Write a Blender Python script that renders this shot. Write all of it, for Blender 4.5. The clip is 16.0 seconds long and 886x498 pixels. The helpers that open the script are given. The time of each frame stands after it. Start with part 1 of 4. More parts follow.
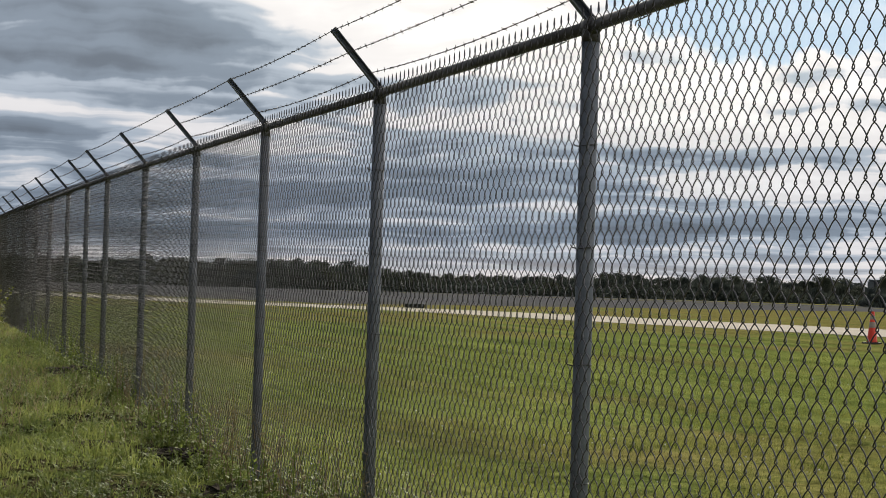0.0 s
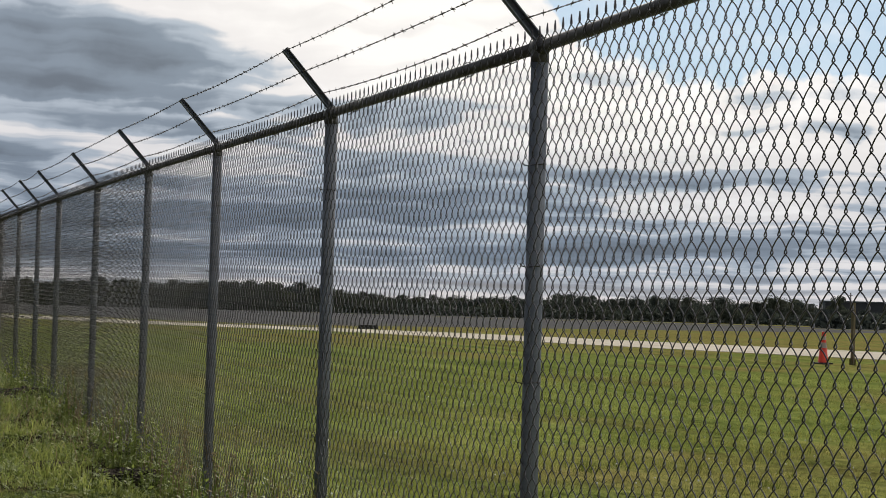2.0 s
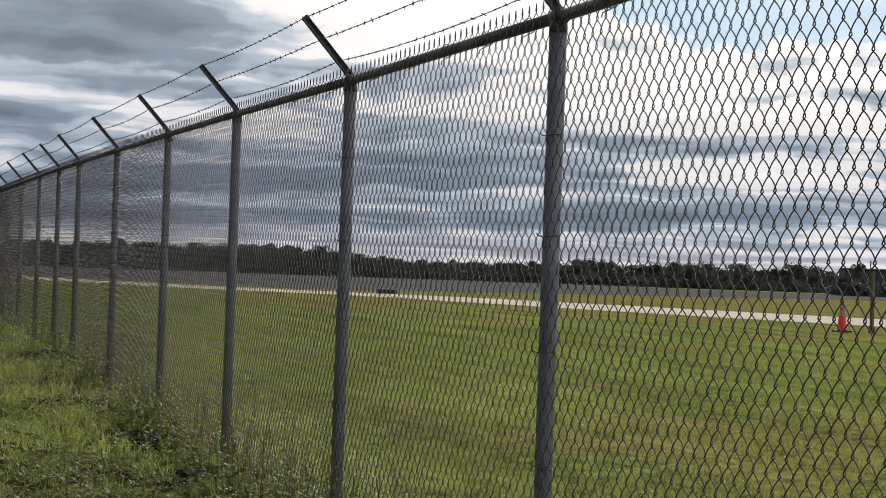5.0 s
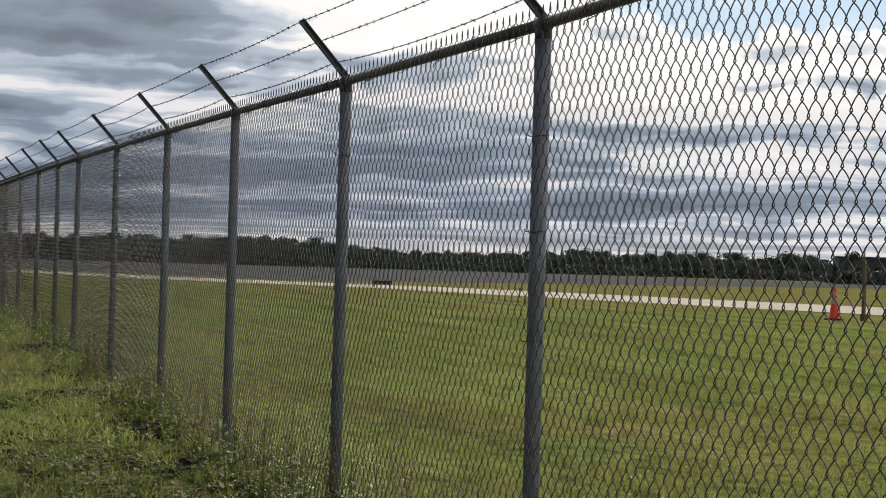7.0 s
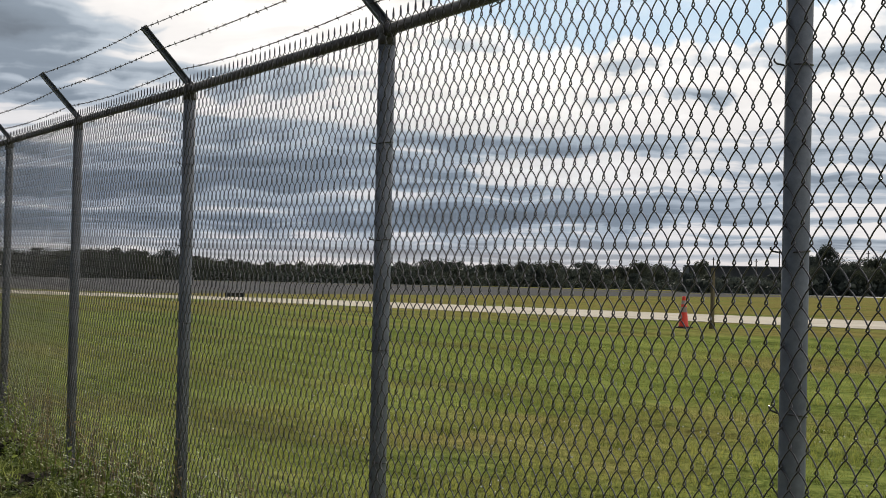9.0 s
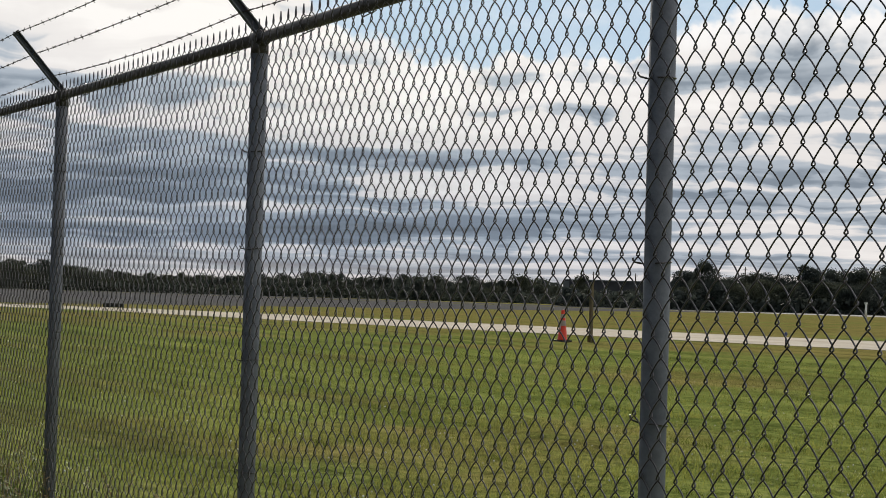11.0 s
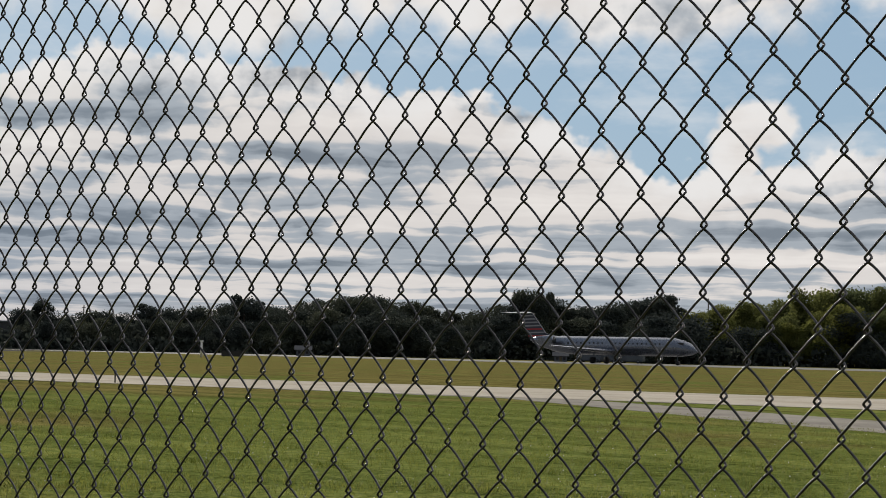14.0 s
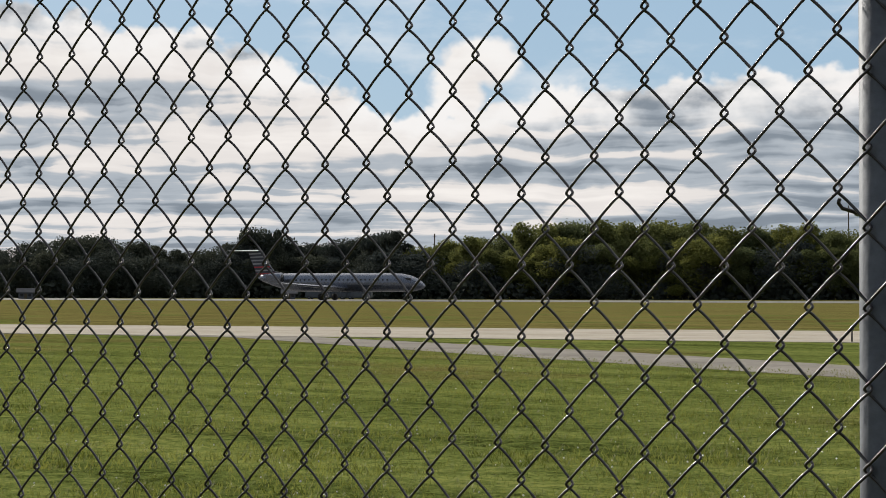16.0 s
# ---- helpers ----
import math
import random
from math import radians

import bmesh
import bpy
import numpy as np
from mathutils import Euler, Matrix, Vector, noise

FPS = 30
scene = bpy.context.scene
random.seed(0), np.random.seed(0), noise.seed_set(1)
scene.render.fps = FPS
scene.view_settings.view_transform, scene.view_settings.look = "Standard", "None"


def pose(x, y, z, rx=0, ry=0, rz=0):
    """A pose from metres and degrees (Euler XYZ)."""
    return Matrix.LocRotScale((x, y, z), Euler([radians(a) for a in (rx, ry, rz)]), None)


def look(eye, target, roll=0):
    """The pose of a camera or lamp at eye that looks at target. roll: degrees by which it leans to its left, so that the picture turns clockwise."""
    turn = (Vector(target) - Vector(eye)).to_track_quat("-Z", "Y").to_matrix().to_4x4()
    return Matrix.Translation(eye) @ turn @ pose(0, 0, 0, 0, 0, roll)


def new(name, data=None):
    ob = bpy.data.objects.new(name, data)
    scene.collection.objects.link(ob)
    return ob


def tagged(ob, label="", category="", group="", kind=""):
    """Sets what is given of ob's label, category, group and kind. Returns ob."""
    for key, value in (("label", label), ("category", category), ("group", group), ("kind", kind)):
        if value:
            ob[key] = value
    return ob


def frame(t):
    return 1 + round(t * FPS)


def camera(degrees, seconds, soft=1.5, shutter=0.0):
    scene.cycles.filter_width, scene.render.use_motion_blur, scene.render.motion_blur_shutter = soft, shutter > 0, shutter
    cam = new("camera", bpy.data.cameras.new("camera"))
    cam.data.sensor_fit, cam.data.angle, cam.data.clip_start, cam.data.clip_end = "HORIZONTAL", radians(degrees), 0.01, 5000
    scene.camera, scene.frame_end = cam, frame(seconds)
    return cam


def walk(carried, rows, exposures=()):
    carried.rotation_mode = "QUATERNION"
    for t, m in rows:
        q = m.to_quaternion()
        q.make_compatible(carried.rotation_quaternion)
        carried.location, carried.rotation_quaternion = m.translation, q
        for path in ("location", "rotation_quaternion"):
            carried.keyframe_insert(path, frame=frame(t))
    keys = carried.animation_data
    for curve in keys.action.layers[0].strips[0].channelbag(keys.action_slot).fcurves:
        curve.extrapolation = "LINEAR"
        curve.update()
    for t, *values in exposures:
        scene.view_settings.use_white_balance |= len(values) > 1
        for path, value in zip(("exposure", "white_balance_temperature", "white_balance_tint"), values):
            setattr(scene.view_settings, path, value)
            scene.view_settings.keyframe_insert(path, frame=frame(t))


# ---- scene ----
cam = camera(27.08, 16.0, soft=0.9)
PATH = [
    (0, (5.785, -2.230, 1.304), (-3.793, 0.636, 1.522), 1.65),
    (0.5, (5.792, -2.224, 1.297), (-3.771, 0.687, 1.559), 1.81),
    (1, (5.811, -2.235, 1.299), (-3.724, 0.762, 1.636), 1.73),
    (1.5, (5.800, -2.230, 1.303), (-3.725, 0.796, 1.640), 1.81),
    (2, (5.828, -2.231, 1.294), (-3.672, 0.871, 1.635), 1.59),
    (2.5, (5.870, -2.234, 1.290), (-3.620, 0.909, 1.550), 1.88),
    (3, (5.889, -2.252, 1.303), (-3.523, 1.115, 1.564), 1.97),
    (3.5, (5.883, -2.238, 1.295), (-3.540, 1.106, 1.430), 2.15),
    (4, (5.834, -2.209, 1.313), (-3.694, 0.826, 1.429), 1.97),
    (4.5, (5.834, -2.226, 1.308), (-3.708, 0.764, 1.423), 2.02),
    (4.7, (5.834, -2.226, 1.308), (-3.703, 0.779, 1.456), 2.02),
    (6.8, (6.192, -2.331, 1.321), (-3.339, 0.693, 1.399), 1.63),
    (7, (6.192, -2.331, 1.321), (-3.335, 0.707, 1.417), 1.63),
    (7.5, (6.220, -2.344, 1.314), (-3.302, 0.709, 1.447), 1.61),
    (8, (6.197, -2.340, 1.315), (-3.315, 0.746, 1.453), 1.55),
    (8.5, (6.192, -2.332, 1.308), (-3.299, 0.814, 1.461), 1.33),
    (8.8, (6.133, -2.274, 1.313), (-3.240, 1.207, 1.480), 1.21),
    (9, (6.133, -2.274, 1.313), (-3.122, 1.508, 1.489), 1.21),
    (9.2, (6.132, -2.285, 1.302), (-3.048, 1.676, 1.500), 1.28),
    (11.3, (6.155, -2.239, 1.305), (-2.739, 2.323, 1.597), 1.83),
    (11.5, (6.155, -2.239, 1.305), (-2.574, 2.631, 1.615), 1.83),
    (12, (6.192, -2.255, 1.304), (-2.162, 3.230, 1.677), 1.23),
    (12.5, (6.229, -2.213, 1.295), (-1.592, 4.004, 1.721), 0.25),
    (13, (6.364, -2.117, 1.301), (-1.166, 4.428, 1.978), 0.89),
    (13.5, (6.412, -2.056, 1.307), (-0.658, 4.982, 2.011), 1.58),
    (14, (6.434, -2.019, 1.296), (-0.477, 5.187, 1.857), 1.28),
    (14.5, (6.419, -2.023, 1.296), (-0.513, 5.181, 1.535), 0.37),
    (15, (6.414, -2.013, 1.298), (-0.377, 5.324, 1.528), -0.15),
    (15.3, (6.414, -2.015, 1.299), (-0.107, 5.562, 1.528), -0.26),
    (15.5, (6.416, -2.006, 1.298), (0.079, 5.726, 1.525), -0.16),
    (16, (6.435, -1.974, 1.300), (0.658, 6.185, 1.538), 0.12),
]
walk(cam, [(t, look(e, g, r)) for t, e, g, r in PATH], [(0, 0.25), (1.5, 0.17), (2.5, 0.17), (3.5, 0.25), (4.2, 0.32), (6.5, 0.30), (8.5, 0.32), (9.2, 0.22), (11.5, 0.03), (12.0, -0.06), (12.6, -0.08), (13.0, -0.08), (13.3, -0.36), (13.7, -0.46), (14.1, -0.04), (14.6, 0.14), (15, 0.16), (15.5, 0.02), (16, 0.02)])

rng = np.random.default_rng(7)


def bearing(b, r, z=0.0):
    """A place at r metres from the standing point, b degrees from the fence line."""
    return (6.0 - r * math.cos(radians(b)), -2.2 + r * math.sin(radians(b)), z)


# ---------------------------------------------------------------- world
SUN_B, SUN_EL = 24.0, 27.0
sun_dir = Vector((-math.cos(radians(SUN_B)) * math.cos(radians(SUN_EL)), math.sin(radians(SUN_B)) * math.cos(radians(SUN_EL)), math.sin(radians(SUN_EL))))
world = bpy.data.worlds.new("sky")
scene.world = world
world.use_nodes = True


class Nodes:
    """Short way to write node trees."""

    def __init__(self, tree):
        self.t = tree
        tree.nodes.clear()

    def put(self, sock, v):
        if isinstance(v, bpy.types.NodeSocket):
            self.t.links.new(v, sock)
        elif v is not None:
            sock.default_value = v

    def node(self, kind, ins=(), out=0, **props):
        n = self.t.nodes.new(kind)
        for k, v in props.items():
            setattr(n, k, v)
        for k, v in dict(ins).items():
            self.put(n.inputs[k], v)
        return n.outputs[out]

    def m(self, op, a, b=None, c=None, clamp=False):
        n = self.t.nodes.new("ShaderNodeMath")
        n.operation, n.use_clamp = op, clamp
        for i, v in enumerate((a, b, c)):
            self.put(n.inputs[i], v)
        return n.outputs[0]

    def step(self, v, a, b):
        return self.node("ShaderNodeMapRange", {0: v, 1: a, 2: b}, interpolation_type="SMOOTHSTEP")

    def noise(self, vec, scale, detail=4.0, rough=0.55, dist=0.0):
        return self.node("ShaderNodeTexNoise", {"Vector": vec, "Scale": scale, "Detail": detail, "Roughness": rough, "Distortion": dist})

    def mix(self, f, a, b, blend="MIX"):
        n = self.t.nodes.new("ShaderNodeMix")
        n.data_type, n.blend_type = "RGBA", blend
        self.put(n.inputs[0], f)
        for i, v in ((6, a), (7, b)):
            self.put(n.inputs[i], (*v, 1) if isinstance(v, tuple) and len(v) == 3 else v)
        return n.outputs[2]

    def ramp(self, v, stops, interp="LINEAR"):
        n = self.t.nodes.new("ShaderNodeValToRGB")
        n.color_ramp.interpolation = interp
        e = n.color_ramp.elements
        while len(e) < len(stops):
            e.new(0.5)
        for q, (p, c) in zip(e, stops):
            q.position = p
            q.color = (*c, 1) if isinstance(c, tuple) else (c, c, c, 1)
        self.put(n.inputs[0], v)
        return n.outputs[0]

    def xyz(self, x, y, z=0.0):
        return self.node("ShaderNodeCombineXYZ", {0: x, 1: y, 2: z})


def build_sky():
    n = Nodes(world.node_tree)
    way = n.node("ShaderNodeTexCoord")
    sep = n.t.nodes.new("ShaderNodeSeparateXYZ")
    n.put(sep.inputs[0], way)
    x, y, z = sep.outputs
    el = n.m("MULTIPLY", n.m("ARCSINE", z), 57.2958)
    b = n.m("MULTIPLY", n.m("ARCTAN2", y, n.m("MULTIPLY", x, -1.0)), 57.2958)
    # height in the sky, drawn out so that the rolls of cloud close up towards the horizon
    v = n.m("LOGARITHM", n.m("ADD", n.m("MAXIMUM", el, 0.0), 1.1), math.e)
    puff = n.noise(n.xyz(n.m("MULTIPLY", b, 0.42), n.m("MULTIPLY", v, 5.0)), 1.0, 5.0, 0.5)
    curl = n.noise(n.xyz(n.m("MULTIPLY", b, 0.30), n.m("MULTIPLY", v, 2.2), 7.0), 1.0, 3.0, 0.5)
    vw = n.m("ADD", v, n.m("ADD", n.m("MULTIPLY", n.m("SUBTRACT", curl, 0.5), 0.16), n.m("MULTIPLY", n.m("SUBTRACT", puff, 0.5), 0.07)))
    rolls = n.noise(n.xyz(n.m("MULTIPLY", b, 0.07), n.m("MULTIPLY", vw, 4.6), 2.0), 1.0, 2.0, 0.45)
    fine = n.noise(n.xyz(n.m("MULTIPLY", b, 0.10), n.m("MULTIPLY", vw, 11.0), 4.0), 1.0, 3.0, 0.5)
    body = n.m("ADD", n.m("ADD", n.m("MULTIPLY", rolls, 0.44), n.m("MULTIPLY", fine, 0.34)), n.m("MULTIPLY", puff, 0.22))
    # the larger banks and breaks of this sky
    bw = n.m("ADD", b, n.m("MULTIPLY", n.m("SUBTRACT", curl, 0.5), 5.0))
    ew = n.m("ADD", el, n.m("MULTIPLY", n.m("SUBTRACT", puff, 0.5), 1.5))
    for cb, ce, wb, we, amp in BANKS:
        p = n.m("DIVIDE", n.m("SUBTRACT", bw, cb), wb)
        q = n.m("DIVIDE", n.m("SUBTRACT", ew, ce), we)
        d = n.m("ADD", n.m("MULTIPLY", p, p), n.m("MULTIPLY", q, q))
        body = n.m("ADD", body, n.m("MULTIPLY", n.m("POWER", math.e, n.m("MULTIPLY", d, -1.0)), amp))
    # nearness to the veiled sun, where the deck is thinner
    glow = n.node("ShaderNodeVectorMath", {0: way, 1: tuple(sun_dir)}, out=1, operation="DOT_PRODUCT")
    near = n.step(glow, 0.885, 0.965)
    body = n.m("ADD", body, n.m("MULTIPLY", n.step(b, 42.0, 14.0), 0.03))
    body = n.m("SUBTRACT", body, n.m("MULTIPLY", near, 0.092))
    # thicker deck added overhead, out of view, to cut the light from above
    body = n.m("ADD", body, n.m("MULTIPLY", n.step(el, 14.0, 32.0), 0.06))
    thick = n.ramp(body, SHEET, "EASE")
    lit = n.mix(near, n.mix(n.step(b, 28.0, 42.0), (0.915, 0.905, 0.925), (0.945, 0.92, 0.91)), (1.0, 0.99, 0.97))
    thick = n.mix(1.0, thick, lit, "MULTIPLY")
    # the deck away from the sun, out of view, dimmed to shade near sides
    thick = n.mix(1.0, thick, n.mix(n.step(glow, -0.5, 0.62), (0.42, 0.44, 0.47), (1.0, 1.0, 1.0)), "MULTIPLY")
    # heavier deck low down towards the far end of the fence
    heavy = n.m("MULTIPLY", n.m("MULTIPLY", n.step(b, 44.0, 22.0), n.step(el, 7.5, 3.0)), 0.5)
    thick = n.mix(1.0, thick, n.mix(heavy, (1.0, 1.0, 1.0), (0.55, 0.60, 0.665)), "MULTIPLY")
    # paler, warmer air low down
    low = n.step(el, 1.7, 0.1)
    thick = n.mix(n.m("MULTIPLY", low, 0.5), thick, (0.60, 0.55, 0.52))
    # the open blue above the heaped bank, and one small cloud standing free in it
    heap = n.noise(n.xyz(b, n.m("MULTIPLY", el, 1.15), 9.0), 0.95, 3.5, 0.5)
    top = n.m("MULTIPLY", n.ramp(n.m("DIVIDE", b, 90.0), TOPS, "EASE"), 20.0)
    edge = n.m("SUBTRACT", el, n.m("ADD", top, n.m("MULTIPLY", n.m("SUBTRACT", heap, 0.5), 1.9)))
    for cb, ce, wb, we in ((55.9, 7.15, 0.95, 0.75), (55.2, 6.1, 0.8, 0.9)):
        p, q = n.m("DIVIDE", n.m("SUBTRACT", b, cb), wb), n.m("DIVIDE", n.m("SUBTRACT", el, ce), we)
        ball = n.m("SUBTRACT", n.m("SQRT", n.m("ADD", n.m("MULTIPLY", p, p), n.m("MULTIPLY", q, q))), n.m("ADD", 1.0, n.m("MULTIPLY", n.m("SUBTRACT", heap, 0.5), 1.6)))
        edge = n.m("MINIMUM", edge, n.m("MULTIPLY", ball, 0.8))
    lid = n.m("ADD", 10.8, n.m("MULTIPLY", n.m("SUBTRACT", n.noise(way, 9.0, 6.0), 0.5), 9.0))
    gap = n.m("MULTIPLY", n.step(edge, -0.10, 0.28), n.step(n.m("SUBTRACT", lid, el), -0.5, 1.0))
    # sunlit tops of the heaps, grey folds below them
    rim = n.m("MULTIPLY", n.step(edge, -1.7, -0.3), n.step(top, 13.0, 10.5))
    thick = n.mix(n.m("MULTIPLY", rim, n.step(puff, 0.70, 0.40)), thick, (0.91, 0.89, 0.875))
    clear = n.node("ShaderNodeTexSky", sky_type="NISHITA", sun_disc=False, sun_elevation=radians(SUN_EL), sun_rotation=math.atan2(sun_dir.x, sun_dir.y), dust_density=0.6)
    clear = n.mix(1.0, clear, (0.085, 0.085, 0.085), "MULTIPLY")
    clear = n.mix(0.8, clear, (0.34, 0.50, 0.67))
    # thin veil drifting over the blue
    veil = n.m("MULTIPLY", n.step(n.noise(n.xyz(n.m("MULTIPLY", b, 0.18), n.m("MULTIPLY", el, 0.5), 3.0), 1.0, 5.0, 0.6), 0.46, 0.72), 0.55)
    clear = n.mix(veil, clear, (0.80, 0.83, 0.86))
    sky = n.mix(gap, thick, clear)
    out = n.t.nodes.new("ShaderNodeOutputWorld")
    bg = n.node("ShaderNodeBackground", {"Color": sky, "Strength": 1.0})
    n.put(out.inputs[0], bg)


# bearing, height, half width, half height, thickness
BANKS = [(6, 8.2, 6.5, 1.3, 0.03), (6, 6.0, 4.5, 0.6, -0.06), (4, 4.8, 4.0, 0.5, 0.08), (4, 3.3, 4.5, 1.4, 0.08), (25, 2.2, 9.0, 0.5, 0.08), (16.5, 8.4, 4.0, 1.2, -0.04),
         (16, 6.2, 5.5, 0.45, 0.07), (16, 5.15, 6.5, 0.28, -0.11), (17, 3.0, 10.0, 1.2, 0.05), (25, 6.2, 3.0, 0.9, -0.10),
         (30, 5.9, 2.4, 0.35, 0.11), (26, 4.4, 6.0, 0.32, 0.09), (26.5, 3.2, 6.0, 0.28, -0.10),
         (35.5, 7.0, 2.2, 0.38, 0.10), (39, 4.2, 5.0, 0.25, 0.08), (36, 5.0, 5.0, 1.0, -0.11), (46.5, 6.3, 2.5, 0.35, 0.04), (55.8, 7.1, 1.6, 1.0, -0.14)]
SHEET = [(0.36, (0.96, 0.94, 0.91)), (0.465, (0.84, 0.82, 0.80)), (0.518, (0.455, 0.515, 0.575)), (0.58, (0.25, 0.30, 0.355)), (0.70, (0.165, 0.195, 0.23))]
TOPS = [(0.0, 0.95), (0.19, 0.85), (0.25, 0.40), (0.29, 0.365), (0.35, 0.375), (0.39, 0.45), (0.45, 0.435), (0.513, 0.40), (0.54, 0.375), (0.565, 0.33), (0.59, 0.28), (0.61, 0.285), (0.66, 0.315), (0.72, 0.33), (1.0, 0.36)]
build_sky()

sun = new("sun", bpy.data.lights.new("sun", "SUN"))
sun.data.energy, sun.data.angle, sun.data.color = 5.0, radians(1.5), (1.0, 0.93, 0.82)
sun.matrix_world = look(sun_dir * 100, (0, 0, 0))


# ---------------------------------------------------------------- materials
def material(name, colours, scale=4.0, rough=0.7, metal=0.0, bump=0.2, bump_scale=None, spec=0.5, local=True, stretch=(1, 1, 1), per_object=0.0):
    mat = bpy.data.materials.new(name)
    mat.use_nodes = True
    n = Nodes(mat.node_tree)
    co = n.node("ShaderNodeTexCoord", out=3) if local else n.node("ShaderNodeNewGeometry")
    co = n.node("ShaderNodeVectorMath", {0: co, 1: stretch}, operation="MULTIPLY")
    big, small = n.noise(co, scale, 4.0), n.noise(co, scale * 9.0, 3.0, 0.65)
    v = n.m("ADD", n.m("MULTIPLY", big, 0.6), n.m("MULTIPLY", small, 0.4))
    k = len(colours)
    c = n.ramp(v, [(0.34 + 0.32 * i / max(k - 1, 1), q) for i, q in enumerate(colours)])
    if per_object:
        r = n.node("ShaderNodeObjectInfo", out=5)
        c = n.mix(1.0, c, n.mix(r, (1 - per_object,) * 3, (1 + per_object,) * 3), "MULTIPLY")
    h = n.node("ShaderNodeBump", {"Strength": bump, "Distance": 0.02, "Height": n.noise(co, bump_scale or scale * 12, 4.0)})
    p = n.node("ShaderNodeBsdfPrincipled", {"Base Color": c, "Metallic": metal, "Roughness": n.m("ADD", rough - 0.1, n.m("MULTIPLY", small, 0.2)), "Specular IOR Level": spec, "Normal": h})
    n.put(n.t.nodes.new("ShaderNodeOutputMaterial").inputs[0], p)
    return mat


def dryness(n):
    """Parched turf in patches, and along the edge of the taxiway."""
    pos = n.node("ShaderNodeNewGeometry")
    sp = n.t.nodes.new("ShaderNodeSeparateXYZ")
    n.put(sp.inputs[0], pos)
    off = n.m("SUBTRACT", n.m("ADD", n.m("MULTIPLY", sp.outputs[0], 0.31), 48.5), sp.outputs[1])
    verge = n.m("MULTIPLY", n.step(off, 24.0, 3.0), n.step(sp.outputs[0], -12.0, -34.0))
    beyond = n.step(n.m("MULTIPLY", off, -1.0), 10.0, 28.0)
    patch = n.noise(pos, 0.11, 5.0, 0.62)
    bias = n.m("ADD", n.m("MULTIPLY", verge, 0.13), n.m("MULTIPLY", beyond, 0.05))
    return n.step(n.m("ADD", n.m("SUBTRACT", patch, 0.055), bias), 0.46, 0.62)


def leaf_material(name, dark, light, glow=0.35, spec=0.02, dry=None, vary=0.0):
    mat = bpy.data.materials.new(name)
    mat.use_nodes = True
    n = Nodes(mat.node_tree)
    r = n.node("ShaderNodeNewGeometry", out=8)
    patch = n.noise(n.node("ShaderNodeNewGeometry"), 0.35, 4.0)
    v = n.m("ADD", n.m("MULTIPLY", r, 0.5), n.m("MULTIPLY", n.step(patch, 0.3, 0.7), 0.5))
    c = n.mix(v, dark, light)
    if dry:
        c = n.mix(n.m("MULTIPLY", dryness(n), 0.6), c, n.mix(r, tuple(0.35 * q for q in dry), dry))
    if vary:
        q = n.node("ShaderNodeObjectInfo", out=5)
        c = n.mix(1.0, c, n.mix(q, (1 + vary, 1 + 0.8 * vary, 1 - vary), (1 - vary, 1 - 0.7 * vary, 1 - 0.6 * vary)), "MULTIPLY")
    d = n.node("ShaderNodeBsdfPrincipled", {"Base Color": c, "Roughness": 0.75 - spec, "Specular IOR Level": spec})
    t = n.node("ShaderNodeBsdfTranslucent", {"Color": c})
    mix = n.node("ShaderNodeMixShader", {0: glow, 1: d, 2: t})
    n.put(n.t.nodes.new("ShaderNodeOutputMaterial").inputs[0], mix)
    return mat


ZINC = material("galvanised_steel", [(0.125, 0.136, 0.155), (0.175, 0.188, 0.212), (0.23, 0.246, 0.275)], 6, 0.62, 0.25, 0.06, local=False, spec=0.05)
WIRE = material("galvanised_wire", [(0.056, 0.052, 0.055), (0.155, 0.147, 0.152)], 12, 0.32, 0.9, 0.02, local=False, spec=0.4)
RUST = material("rusted_barbed_wire", [(0.07, 0.055, 0.05), (0.16, 0.14, 0.13)], 30, 0.7, 0.5, 0.1, local=False)
CONCRETE = material("pale_concrete", [(0.32, 0.29, 0.245), (0.41, 0.375, 0.32), (0.48, 0.44, 0.38)], 0.4, 0.9, 0, 0.1, spec=0.0, local=False)
ASPHALT = material("grey_asphalt", [(0.055, 0.056, 0.06), (0.08, 0.08, 0.083), (0.11, 0.108, 0.105)], 0.3, 0.9, 0, 0.2, spec=0.0, local=False)
WORN = material("worn_pale_asphalt", [(0.19, 0.178, 0.16), (0.26, 0.243, 0.22), (0.31, 0.29, 0.265)], 0.5, 0.9, 0, 0.15, spec=0.0, local=False)
RUNWAY = material("runway_asphalt", [(0.13, 0.128, 0.125), (0.20, 0.195, 0.19)], 0.05, 0.8, 0, 0.03, spec=0.08, local=False)
ORANGE = material("orange_cone_plastic", [(0.75, 0.045, 0.02), (0.85, 0.07, 0.03)], 3, 0.5, 0, 0.02)
RUBBER = material("black_rubber", [(0.02, 0.02, 0.02), (0.04, 0.04, 0.04)], 6, 0.7)
TIMBER = material("weathered_timber", [(0.10, 0.08, 0.045), (0.17, 0.14, 0.08)], 5, 0.8, 0, 0.4, stretch=(3, 3, 0.4))
RAILSTEEL = material("weathered_rail_steel", [(0.066, 0.061, 0.062), (0.122, 0.114, 0.114)], 8, 0.6, 0.5, 0.15, local=False)
BARK = material("bark", [(0.05, 0.04, 0.03), (0.10, 0.08, 0.06)], 2, 0.9, 0, 0.5, stretch=(2, 2, 0.5))
# backlit dark, side-lit green and some distance haze are put into the leaf colours
LEAF_BACKLIT = leaf_material("backlit_leaves", (0.062, 0.073, 0.070), (0.087, 0.096, 0.087), 0.18, vary=0.16)
